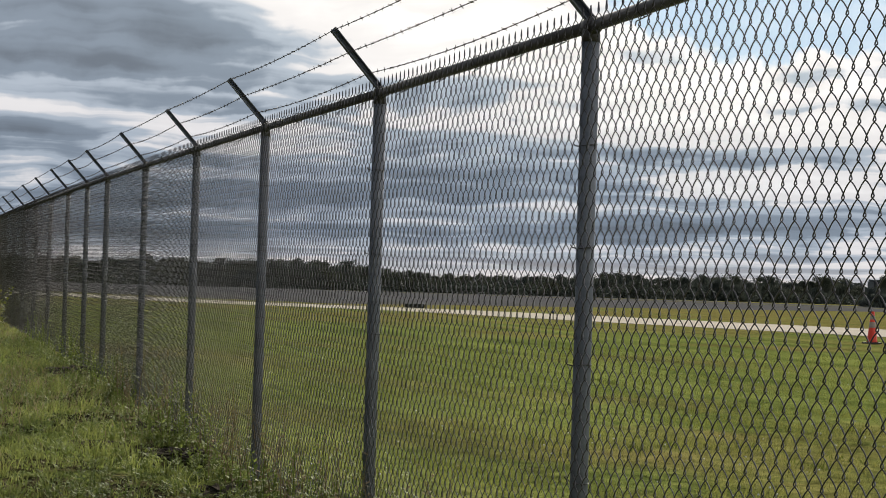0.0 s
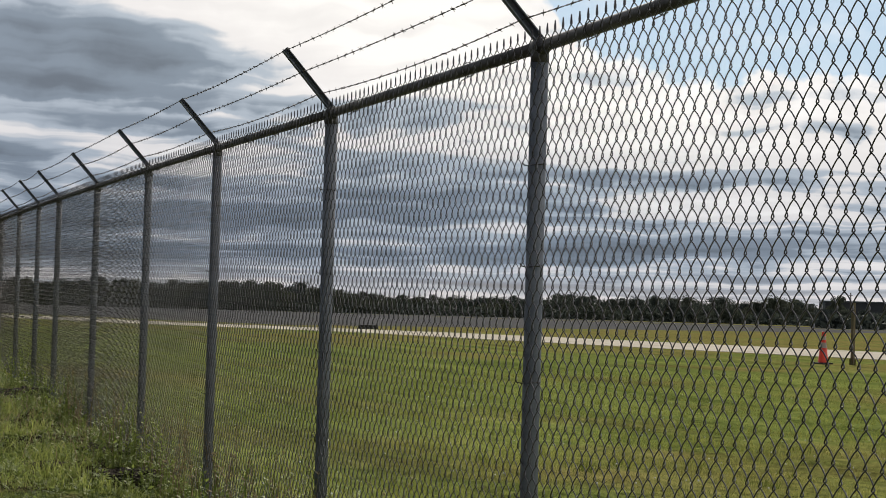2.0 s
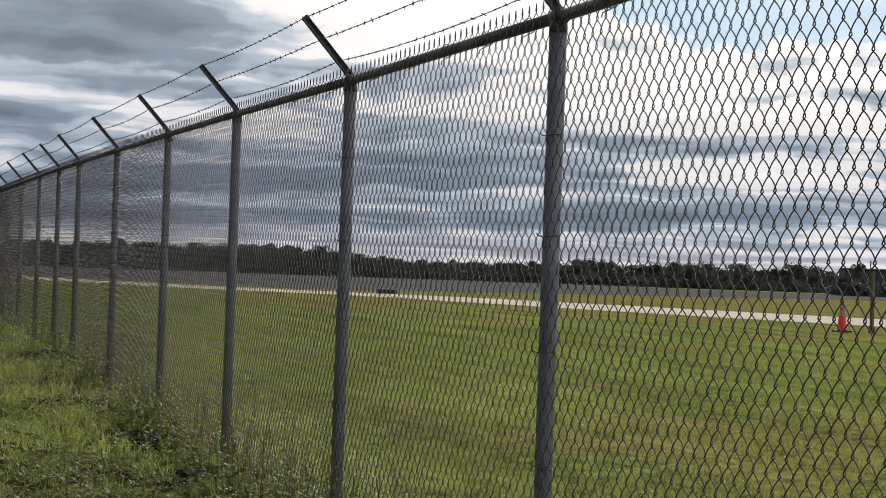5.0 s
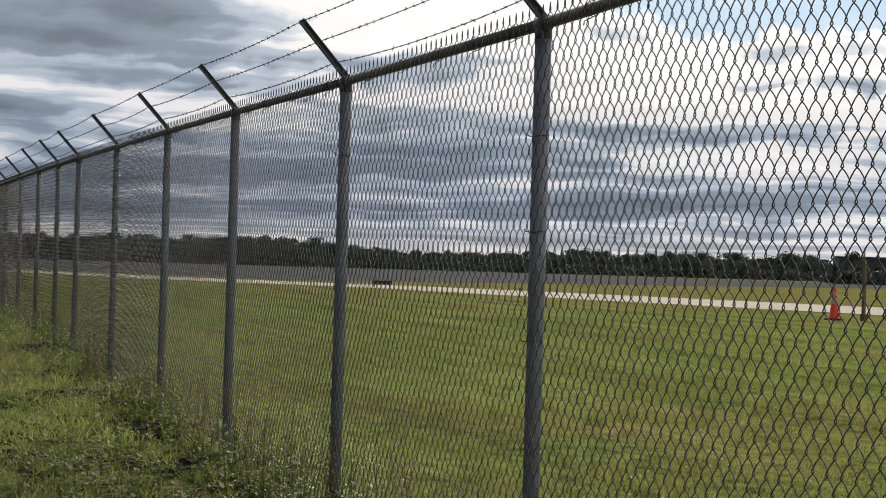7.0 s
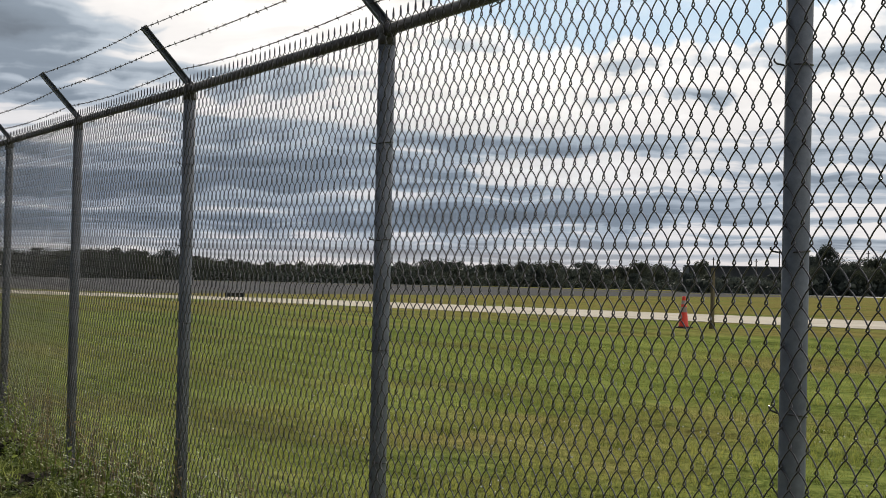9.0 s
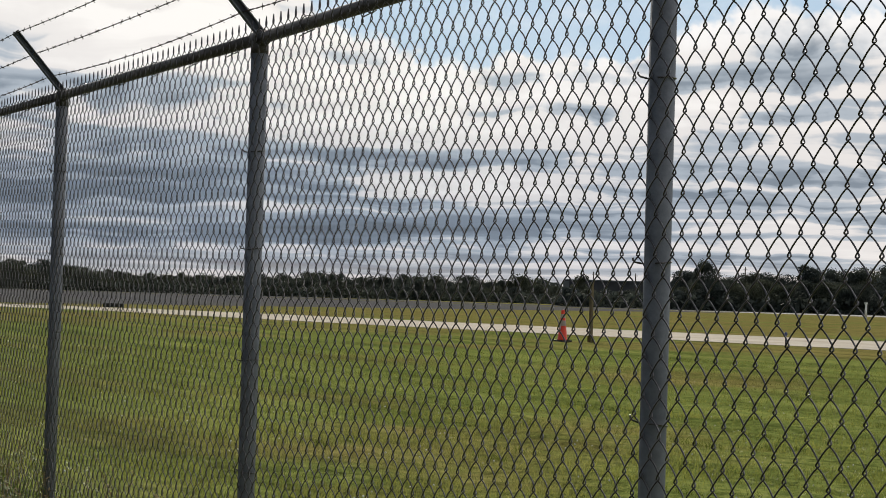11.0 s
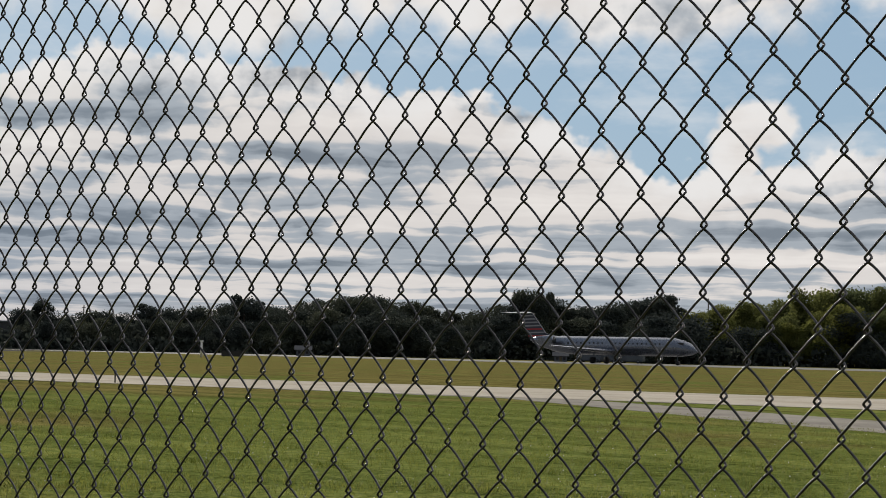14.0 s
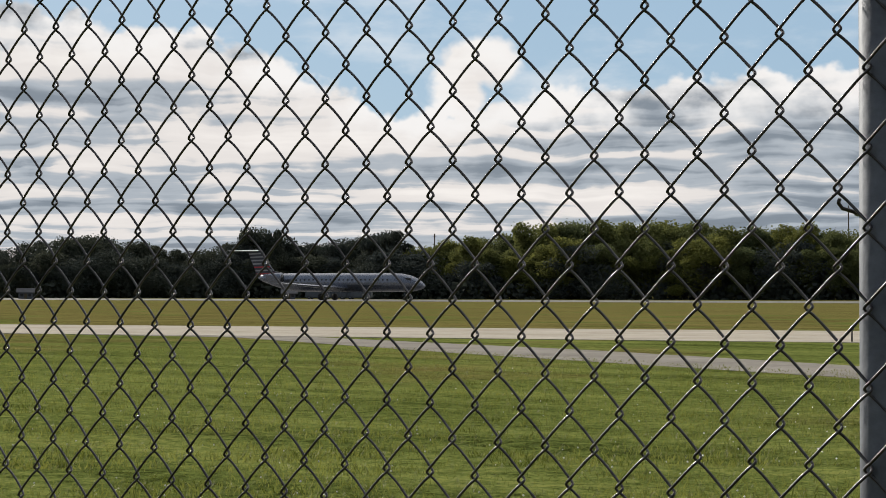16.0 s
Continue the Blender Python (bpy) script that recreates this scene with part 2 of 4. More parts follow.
LEAF_SIDELIT = leaf_material("sidelit_leaves", (0.085, 0.097, 0.050), (0.185, 0.198, 0.092), 0.38, vary=0.28)
GRASS = leaf_material("grass_blades", (0.096, 0.117, 0.025), (0.208, 0.218, 0.050), 0.58, spec=0.28, dry=(0.222, 0.192, 0.070))
TUFT = leaf_material("tuft_blades", (0.06, 0.08, 0.013), (0.13, 0.155, 0.03), 0.35)
VERGE = leaf_material("verge_blades", (0.022, 0.036, 0.009), (0.38, 0.42, 0.11), 0.5, spec=0.20)
WEED = leaf_material("weed_leaves", (0.040, 0.070, 0.016), (0.33, 0.39, 0.095), 0.5, spec=0.13)
STRAW = leaf_material("dry_stems", (0.16, 0.12, 0.065), (0.36, 0.29, 0.17), 0.35)
HULL = material("aircraft_silver_paint", [(0.205, 0.222, 0.268), (0.255, 0.272, 0.318)], 0.4, 0.28, 0.8, 0.0)
WHITE = material("white_paint", [(0.72, 0.72, 0.72), (0.8, 0.8, 0.8)], 1, 0.4)
PEWTER = material("pale_grey_paint", [(0.30, 0.31, 0.34), (0.36, 0.37, 0.40)], 1, 0.4)
FINGREY = material("dark_fin_paint", [(0.05, 0.055, 0.075), (0.07, 0.075, 0.10)], 1, 0.4)
RED = material("red_paint", [(0.45, 0.03, 0.04), (0.55, 0.05, 0.06)], 1, 0.4)
BLUE = material("navy_paint", [(0.03, 0.05, 0.14), (0.05, 0.07, 0.18)], 1, 0.4)
DARKGLASS = material("dark_glass", [(0.02, 0.022, 0.025), (0.03, 0.032, 0.035)], 1, 0.1)
GREYWALL = material("grey_cladding", [(0.055, 0.058, 0.068), (0.085, 0.09, 0.10)], 0.3, 0.9, spec=0.0)
PALEWALL = material("pale_siding", [(0.11, 0.125, 0.14), (0.16, 0.175, 0.19)], 0.6, 0.9, spec=0.0)


def ground_material():
    mat = bpy.data.materials.new("mown_grass_ground")
    mat.use_nodes = True
    n = Nodes(mat.node_tree)
    pos = n.node("ShaderNodeNewGeometry")
    # rows left by the mower, along the fence
    rows_ = n.noise(n.node("ShaderNodeVectorMath", {0: pos, 1: (0.12, 0.75, 1.0)}, operation="MULTIPLY"), 1.0, 2.0, 0.5)
    grain = n.noise(pos, 5.0, 5.0, 0.7)
    tuft = n.noise(pos, 28.0, 3.0, 0.7)
    g = n.m("ADD", n.m("MULTIPLY", grain, 0.42), n.m("ADD", n.m("MULTIPLY", tuft, 0.34), n.m("MULTIPLY", rows_, 0.24)))
    green = n.ramp(g, [(0.40, (0.029, 0.038, 0.009)), (0.485, (0.098, 0.125, 0.032)), (0.58, (0.200, 0.220, 0.062))])
    dry = n.ramp(g, [(0.40, (0.050, 0.045, 0.016)), (0.50, (0.145, 0.128, 0.042)), (0.60, (0.23, 0.20, 0.075))])
    sp = n.t.nodes.new("ShaderNodeSeparateXYZ")
    n.put(sp.inputs[0], pos)
    c = n.mix(dryness(n), green, dry)
    # bare thatch and soil outside the fence, darkened with the shade between tufts
    shaded_thatch = n.ramp(g, [(0.44, (0.010, 0.010, 0.006)), (0.50, (0.040, 0.036, 0.018)), (0.58, (0.15, 0.125, 0.06))])
    c = n.mix(n.m("MULTIPLY", n.step(sp.outputs[1], 0.35, -0.25), n.step(n.noise(pos, 0.9, 4.0), 0.34, 0.56)), c, shaded_thatch)
    h = n.node("ShaderNodeBump", {"Strength": 0.9, "Distance": 0.06, "Height": g})
    p = n.node("ShaderNodeBsdfPrincipled", {"Base Color": c, "Roughness": 0.85, "Specular IOR Level": 0.0, "Normal": h})
    n.put(n.t.nodes.new("ShaderNodeOutputMaterial").inputs[0], p)
    return mat


GROUND = ground_material()


# ---------------------------------------------------------------- builders
def mesh_of(name, verts, faces, mat=None, smooth=False):
    me = bpy.data.meshes.new(name)
    me.from_pydata([tuple(v) for v in verts], [], faces)
    if mat:
        me.materials.append(mat)
    if smooth:
        me.shade_smooth()
    me.update()
    return me


def part(name, data, mat, parent, label=""):
    if isinstance(data, bmesh.types.BMesh):
        me = bpy.data.meshes.new(name)
        bmesh.ops.recalc_face_normals(data, faces=data.faces)
        data.to_mesh(me)
        data.free()
    else:
        me = data
    if mat and not me.materials:
        me.materials.append(mat)
    ob = new(name, me)
    ob.parent = parent
    return tagged(ob, label)


def thing(name, at=(0, 0, 0), rz=0.0, label="", category="", group="", kind=""):
    ob = new(name)
    ob.matrix_basis = pose(*at, 0, 0, rz)
    return tagged(ob, label, category, group, kind)


def box(bm, c, s, m=None, bevel=0.0):
    r = bmesh.ops.create_cube(bm, size=1.0, matrix=(m or Matrix()) @ Matrix.Translation(c) @ Matrix.Diagonal((*s, 1)))
    if bevel:
        edges = list({e for v in r["verts"] for e in v.link_edges})
        bmesh.ops.bevel(bm, geom=edges, offset=bevel, segments=2, affect="EDGES")


def tube(points, radius, sides=6, caps=True):
    """Vertices and faces of a tube along points; radius one number or one for each point."""
    P = np.array(points, float)
    k = len(P)
    R = np.full(k, radius) if np.isscalar(radius) else np.array(radius, float)
    T = np.gradient(P, axis=0)
    T /= np.linalg.norm(T, axis=1)[:, None] + 1e-12
    up = np.array([0.0, 1.0, 0.0]) if abs(T[:, 1]).mean() < 0.8 else np.array([1.0, 0.0, 0.0])
    A = np.cross(T, up)
    A /= np.linalg.norm(A, axis=1)[:, None] + 1e-12
    B = np.cross(T, A)
    a = np.arange(sides) * 2 * math.pi / sides
    V = P[:, None] + R[:, None, None] * (np.cos(a)[None, :, None] * A[:, None] + np.sin(a)[None, :, None] * B[:, None])
    V = V.reshape(-1, 3)
    F = [(i * sides + j, i * sides + (j + 1) % sides, (i + 1) * sides + (j + 1) % sides, (i + 1) * sides + j) for i in range(k - 1) for j in range(sides)]
    if caps:
        F += [tuple(range(sides))[::-1], tuple((k - 1) * sides + j for j in range(sides))]
    return V, F


def joined(pieces):
    V, F, o = [], [], 0
    for v, f in pieces:
        V.append(np.asarray(v, float))
        F += [tuple(i + o for i in q) for q in f]
        o += len(v)
    return np.concatenate(V), F


def rise(x):
    """How far the ground along the fence climbs."""
    return np.where(x > 0, -0.0127 * np.minimum(x, 12), 0.52 * (1 - np.exp(np.minimum(x, 0) / 26.0))) - 0.035 * np.clip((2.642 - x) / 4.6, 0, 1)


def ground_z(x, y):
    x, y = np.asarray(x, float), np.asarray(y, float)
    k = np.clip((9.0 - y) / 9.0, 0, 1) * np.clip((120.0 + x) / 60.0, 0, 1)
    k = k * k * (3 - 2 * k)
    return rise(x) * k


# ---------------------------------------------------------------- ground and paving
def build_ground():
    xs = np.concatenate([[-3000, -1500, -800, -400, -250, -180, -130], np.arange(-100, 20.1, 1.0), [30, 60, 120, 300, 800, 3000]])
    ys = np.concatenate([[-3000, -800, -200, -60, -30], np.arange(-16, 12.1, 0.5), [15, 20, 30, 50, 90, 150, 300, 600, 1200, 3000]])
    X, Y = np.meshgrid(xs, ys)
    Z = ground_z(X, Y) + np.where((X > -60) & (X < 20) & (Y < 12) & (Y > -16), 0.03 * np.sin(X * 1.7 + np.sin(Y * 2.1)) * np.sin(Y * 1.3 + X * 0.4), 0)
    V = np.stack([X, Y, Z], -1).reshape(-1, 3)
    w = len(xs)
    F = [(j * w + i, j * w + i + 1, (j + 1) * w + i + 1, (j + 1) * w + i) for j in range(len(ys) - 1) for i in range(w - 1)]
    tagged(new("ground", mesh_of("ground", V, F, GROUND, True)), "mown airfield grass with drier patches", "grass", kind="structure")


def ribbon(name, left, right, z, mat, label, category):
    """A slab between two edge lines."""
    k = len(left)
    V = [(*p, z) for p in left] + [(*p, z) for p in right] + [(*p, -0.3) for p in left] + [(*p, -0.3) for p in right]
    F = []
    for i in range(k - 1):
        F += [(i, i + 1, k + i + 1, k + i), (i, 2 * k + i, 2 * k + i + 1, i + 1), (k + i, k + i + 1, 3 * k + i + 1, 3 * k + i)]
    tagged(new(name, mesh_of(name, V, F, mat)), label, category, kind="structure")


build_ground()
# taxiway, its asphalt branch and the runway, all running past the fence at a slant
ribbon("taxiway", [(-420, -72), (-124, 22), (-104, 34), (-93, 37.2), (-58, 45), (-19, 58), (60, 85)], [(-420, -84), (-112, 15.5), (-95, 25.5), (-72, 29.2), (-43, 35.5), (-13, 44), (60, 67)], 0.012, CONCRETE, "pale concrete taxiway strip crossing the grass", "taxiway")
ribbon("taxiway_branch", [(-43, 42), (-28.5, 40), (-14.8, 34), (-7, 29.5), (14, 15)], [(-43, 37), (-29.3, 38), (-16.3, 30.6), (-5.2, 25), (12, 12)], 0.006, WORN, "grey asphalt road branching from the taxiway", "road")
ribbon("apron", [(-900, 60), (-260, 185)], [(-480, -85), (-128, 29)], 0.008, ASPHALT, "broad grey asphalt apron between taxiway and runway", "apron")
ribbon("runway_end", [(-1500, 13), (-296, 253.8)], [(-1500, -51), (-296, 189.8)], 0.02, ASPHALT, "dark worn asphalt at the far end of the runway", "runway")
ribbon("runway", [(-296, 253.8), (-170, 279), (900, 493)], [(-296, 189.8), (-170, 215), (900, 429)], 0.02, RUNWAY, "wide dark asphalt runway shining at a low angle", "runway")


# ---------------------------------------------------------------- fence
POST_X = [8.46, 5.648, 2.642, 0.0, -2.80, -5.64, -8.38, -11.38, -14.52, -16.68, -19.2, -22.0] + [-22.0 - 2.8 * i for i in range(1, 26)]
RAIL = 2.224
DW, DH = 0.07034, 0.08948
WIRE_R = 0.00184


def wire_points(rows_, phase, detail):
    """One zigzag wire of the mesh, from its foot to its barbed tip."""
    half = DH / 2
    A, D = DW / 4 + 0.0042, 0.0064
    # along the wire: place in the turn, width and depth
    side = {2: ((0.018, 0.98, 0.26), (0.045, 0.88, 0.48), (0.085, 0.68, 0.72), (0.15, 0.40, 0.92), (0.22, 0.12, 1.0)), 1: ((0.025, 0.95, 0.34), (0.075, 0.70, 0.66), (0.18, 0.28, 0.96)), 0: ((0.06, 0.80, 0.6), (0.18, 0.28, 0.96))}[detail]
    steps = [(-q, k, -d) for q, k, d in side[::-1]] + ([(0, 1.0, -0.12), (0, 1.0, 0.12)] if detail == 2 else []) + list(side)
    pts = []
    for i in range(rows_ + 1):
        s = 1 if (i + phase) % 2 == 0 else -1
        for q, k, d in steps:
            y = s * D * d
            pts.append((s * A * k, y if y > 0 else 0.65 * y, (i + 2 * q) * half))
    s = 1 if (rows_ + phase) % 2 == 0 else -1
    top = rows_ * half
    pts = [p for p in pts if -0.001 <= p[2] <= top + 0.001]
    pts += [(s * (DW / 4 + 0.003), 0, top + 0.010), (s * (DW / 4 - 0.0005), 0, top + 0.020), (s * (DW / 4 + 0.001), 0, top + 0.032)]
    return pts


WIRES = {}
for det, sides in ((2, 6), (1, 4), (0, 3)):
    for ph in (0, 1):
        pts = wire_points(49, ph, det)
        WIRES[det, ph] = tube(pts, [WIRE_R] * (len(pts) - 3) + [WIRE_R * 1.7] * 2 + [WIRE_R], sides)
WIRE_MESH = {ph: mesh_of("wire", *WIRES[2, ph], WIRE, True) for ph in (0, 1)}


def build_fence():
    f = thing("chain_link_fence", label="galvanised chain-link airfield fence topped with three barbed-wire strands", category="fence")
    top = lambda x: RAIL + float(rise(np.array(x)))
    # posts with their rail caps
    V, F = tube([(0, 0, -0.3), (0, 0, 1.0), (0, 0, RAIL - 0.05)], 0.0302, 20)
    post_mesh = mesh_of("post", V, F, ZINC, True)
    cap = [tube([(0, 0, RAIL - 0.055), (0, 0, RAIL - 0.03), (0, 0, RAIL + 0.03)], [0.0315, 0.0315, 0.022], 16), tube([(-0.035, 0, RAIL), (0.035, 0, RAIL)], 0.03, 16)]
    cap_mesh = mesh_of("post_cap", *joined(cap), RAILSTEEL, True)
    bm = bmesh.new()
    tip = Vector((0, -0.245, 0.272))
    # pressed-steel channel arm
    m = Matrix.Translation((0, 0, RAIL + 0.02)) @ tip.to_track_quat("Z", "X").to_matrix().to_4x4()
    L = tip.length
    box(bm, (0, 0.012, L / 2), (0.030, 0.004, L), m)
    box(bm, (0.013, 0, L / 2), (0.004, 0.026, L), m)
    box(bm, (-0.013, 0, L / 2), (0.004, 0.026, L), m)
    arm_mesh = bpy.data.meshes.new("barbed_wire_arm")
    bm.to_mesh(arm_mesh)
    bm.free()
    arm_mesh.materials.append(ZINC)
    # wire tie: a loop round the post with a bent tail
    ring = [(0.033 * math.cos(q), 0.033 * math.sin(q) - 0.002, 0) for q in np.linspace(-0.9, 3.9, 16)]
    ring += [(-0.034, -0.036, 0.004), (-0.037, -0.040, 0.010), (-0.034, -0.042, 0.014)]
    tie_mesh = mesh_of("wire_tie", *tube(ring, 0.0024, 5), WIRE, True)
    for i, x in enumerate(POST_X):
        if x < -56:
            continue
        z = top(x) - RAIL
        rz = float(rng.uniform(-3, 3))
        for nm, me in (("post", post_mesh), ("post_cap", cap_mesh), ("barbed_wire_arm", arm_mesh)):
            o = part(nm, me, None, f)
            o.matrix_basis = pose(x, 0, z, 0, 0, rz if nm == "barbed_wire_arm" else 0)
        if x > -16:
            for k, h in enumerate((0.28, 0.66, 1.06, 1.45, 1.84)):
                o = part("wire_tie", tie_mesh, None, f)
                o.matrix_basis = pose(x, 0, z + h + float(rng.uniform(-0.03, 0.03)), float(rng.uniform(-8, 8)), float(rng.uniform(-6, 6)), float(rng.uniform(-12, 12)))
    # top rail, bay by bay
    for x0, x1 in zip(POST_X[1:], POST_X):
        if x0 < -56:
            break
        pts = [(x0 + (x1 - x0) * t, 0, top(x0) + (top(x1) - top(x0)) * t) for t in np.linspace(0, 1, 4)]
        part("top_rail", mesh_of("top_rail", *tube(pts, 0.0215, 14), RAILSTEEL, True), None, f)
    # ties along the rail
    loop = mesh_of("rail_tie", *tube([(0, 0.027 * math.cos(q), 0.027 * math.sin(q)) for q in np.linspace(0, 5.6, 12)] + [(0.006, -0.03, -0.045), (0.014, -0.034, -0.06)], 0.0022, 5), WIRE, True)
    for x0, x1 in zip(POST_X[1:14], POST_X):
        for t in (0.17, 0.36, 0.55, 0.74, 0.9):
            x = x0 + (x1 - x0) * (t + float(rng.uniform(-0.03, 0.03)))
            part("rail_tie", loop, None, f).matrix_basis = pose(x, 0, float(np.interp(x, [x0, x1], [top(x0), top(x1)])), 0, 0, float(rng.uniform(-15, 15)))
    # the mesh: single wires in the two nearest bays, joined wires farther on
    batches = {}
    j = int((POST_X[0] - 4.0219) / (DW / 2)) - 1
    while True:
        x = 4.0219 + (j + 0.5) * DW / 2
        if x < -56:
            break
        bay = max(i for i, q in enumerate(POST_X) if q >= x - 1e-6)
        z0 = 1.5338 - 33 * DH / 2 + float(rise(np.array(x)))
        how = "near" if POST_X[3] + 0.02 < x < POST_X[1] + 0.6 else "far"
        batches.setdefault((how, bay), []).append((x, z0, j % 2))
        j -= 1
    for (how, bay), items in batches.items():
        if how == "near":
            fabric = new("mesh_panel")
            fabric.parent = f
            for x, z0, ph in items:
                o = part("wire", WIRE_MESH[ph], None, fabric)
                o.matrix_basis = pose(x, -0.035, z0)
        else:
            det = 1 if bay < 8 else 0
            part("mesh_panel", mesh_of("mesh_panel", *joined([(WIRES[det, ph][0] + np.array((x, -0.035, z0)), WIRES[det, ph][1]) for x, z0, ph in items]), WIRE, True), None, f)
    # barbed strands
    for s, k in enumerate((0.98, 0.62, 0.26)):
        pieces = []
        for b, (x0, x1) in enumerate(zip(POST_X[1:], POST_X)):
            if x0 < -56:
                break
            sag = float(rng.uniform(0.008, 0.03))
            n = 26
            t = np.linspace(0, 1, n)
            X = x0 + (x1 - x0) * t
            Z = top(x0) + (top(x1) - top(x0)) * t + 0.02 + tip.z * k - sag * 4 * t * (1 - t)
            Y = np.full(n, tip.y * k) + float(rng.uniform(-0.004, 0.004))
            if b < 8:
                for w in (0, math.pi):
                    Xf = np.linspace(x0, x1, 120)
                    tw = Xf * 60 + w
                    pieces.append(tube(np.stack([Xf, np.interp(Xf, X, Y) + 0.0016 * np.cos(tw), np.interp(Xf, X, Z) + 0.0016 * np.sin(tw)], 1), 0.0014, 4))
            else:
                pieces.append(tube(np.stack([X, Y, Z], 1), 0.0026, 4))
            for q in np.arange(x0 + 0.06, x1, 0.125):
                c = np.array([q, np.interp(q, X, Y), np.interp(q, X, Z)])
                for _ in range(2):
                    d = rng.normal(size=3)
                    d[0] *= 0.35
                    d *= 0.012 / np.linalg.norm(d)
                    pieces.append(tube([c - d, c, c + d], [0.0008, 0.0018, 0.0008], 4))
                pieces.append(tube([c - (0.006, 0, 0), c + (0.006, 0, 0)], 0.0036, 5))
        part("barbed_wire", mesh_of("barbed_wire", *joined(pieces), RUST, True), None, f)


build_fence()


# ---------------------------------------------------------------- grass, weeds and soil
def blades(P, H, W, lean, mat, name, label, category="grass"):
    """Many bent blades in one mesh."""
    k = len(P)
    a = rng.uniform(0, 2 * math.pi, k)
    side = np.stack([np.cos(a), np.sin(a), np.zeros(k)], 1)
    b = rng.uniform(0, 2 * math.pi, k)
    tilt = np.stack([np.cos(b), np.sin(b), np.zeros(k)], 1) * (H * lean * rng.uniform(0.2, 1.0, k))[:, None]
    up = np.zeros((k, 3))
    up[:, 2] = H
    w = side * (W / 2)[:, None]
    V = np.stack([P - w, P + w, P + up * 0.6 + tilt * 0.35 + w * 0.6, P + up * 0.6 + tilt * 0.35 - w * 0.6, P + up + tilt], 1).reshape(-1, 3)
    o = (np.arange(k) * 5)[:, None]
    Q = (o + np.array([0, 1, 2, 3])).tolist()
    T = (o + np.array([3, 2, 4])).tolist()
    tagged(new(name, mesh_of(name, V, Q + T, mat)), label, category, kind="stuff")


def on_ground(x, y, dz=0.0):
    return np.stack([x, y, ground_z(x, y) + dz], 1)


def lawn():
    # inside the fence: thick near it, thinning with distance
    k = 330000
    r = 9.0 * np.exp(rng.uniform(0, 1, k) * math.log(48 / 9.0))
    b = np.radians(rng.uniform(1, 74, k))
    x, y = 6 - r * np.cos(b), -2.2 + r * np.sin(b)
    clump = np.sin(x * 2.3 + 1.7 * np.sin(y * 1.9)) * np.sin(y * 3.1 + np.sin(x * 1.3)) + np.sin(y * 7.5 + x * 0.7) * 0.5
    ok = (y > 0.1) & (rng.uniform(-1.6, 1.4, k) < clump) & ~((y > 0.335 * x + 29.5) & (x > -45) & (y > 24 - x * 0.45)) & (r < 44)
    x, y, r = x[ok], y[ok], r[ok]
    blades(on_ground(x, y, -0.01), rng.uniform(0.02, 0.062, len(x)), rng.uniform(0.004, 0.009, len(x)) * (0.7 + r / 22), 1.3, GRASS, "lawn_grass", "short mown grass blades inside the airfield fence")
    # dark uncut tufts the mower missed
    k = 380
    r = 9.5 * np.exp(rng.uniform(0, 1, k) * math.log(30 / 9.5))
    b = np.radians(rng.uniform(2, 74, k))
    tx, ty = 6 - r * np.cos(b), -2.2 + r * np.sin(b)
    ok = (ty > 0.3) & (np.sin(ty * 1.9 + 1.6 * np.sin(tx * 0.6 + ty * 0.3)) > rng.uniform(-0.6, 1.0, k))
    tx, ty = tx[ok], ty[ok]
    per = 26
    x = np.repeat(tx, per) + rng.normal(0, 0.13, len(tx) * per)
    y = np.repeat(ty, per) + rng.normal(0, 0.05, len(tx) * per)
    blades(on_ground(x, y, -0.01), rng.uniform(0.04, 0.085, len(x)), rng.uniform(0.006, 0.012, len(x)), 1.4, TUFT, "lawn_tufts", "darker uncut tufts standing in the mown lawn")
    # rougher grass outside, in tufts
    k = 9500
    tx = 9 - 52 * rng.uniform(0, 1, k) ** 1.15
    ty = -0.12 - 3.6 * rng.uniform(0, 1, k)
    drift = np.array([noise.noise(Vector((q * 0.9, w * 1.7, 0.0))) + 0.6 * noise.noise(Vector((q * 2.6, w * 4.2, 3.0))) for q, w in zip(tx, ty)])
    ok = drift > rng.uniform(-0.45, 0.30, k)
    tx, ty, drift = tx[ok], ty[ok], drift[ok]
    k = len(tx)
    per = 18
    x = np.repeat(tx, per) + rng.normal(0, 0.034, k * per)
    y = np.repeat(ty, per) + rng.normal(0, 0.034, k * per)
    h = np.repeat(rng.uniform(0.03, 0.11, k) * np.clip(1.05 + 0.9 * drift, 0.4, 2.0), per) * rng.uniform(0.6, 1.25, k * per)
    blades(on_ground(x, y, -0.01), h, rng.uniform(0.004, 0.011, k * per), 1.1, VERGE, "verge_grass", "rough uncut tufts of grass outside the fence")
    k = 16000
    x, y = 2 - 46 * rng.uniform(0, 1, k) ** 1.2, -0.05 - 3.2 * rng.uniform(0, 1, k)
    ok = (np.sin(x * 0.45 + 1.0) + 0.4 * np.sin(y * 2)) > rng.uniform(-1.2, 1.0, k)
    x, y = x[ok], y[ok]
    blades(on_ground(x, y), rng.uniform(0.05, 0.18, len(x)), rng.uniform(0.004, 0.008, len(x)), 1.2, STRAW, "dry_grass", "dry straw-coloured grass stems in the verge")


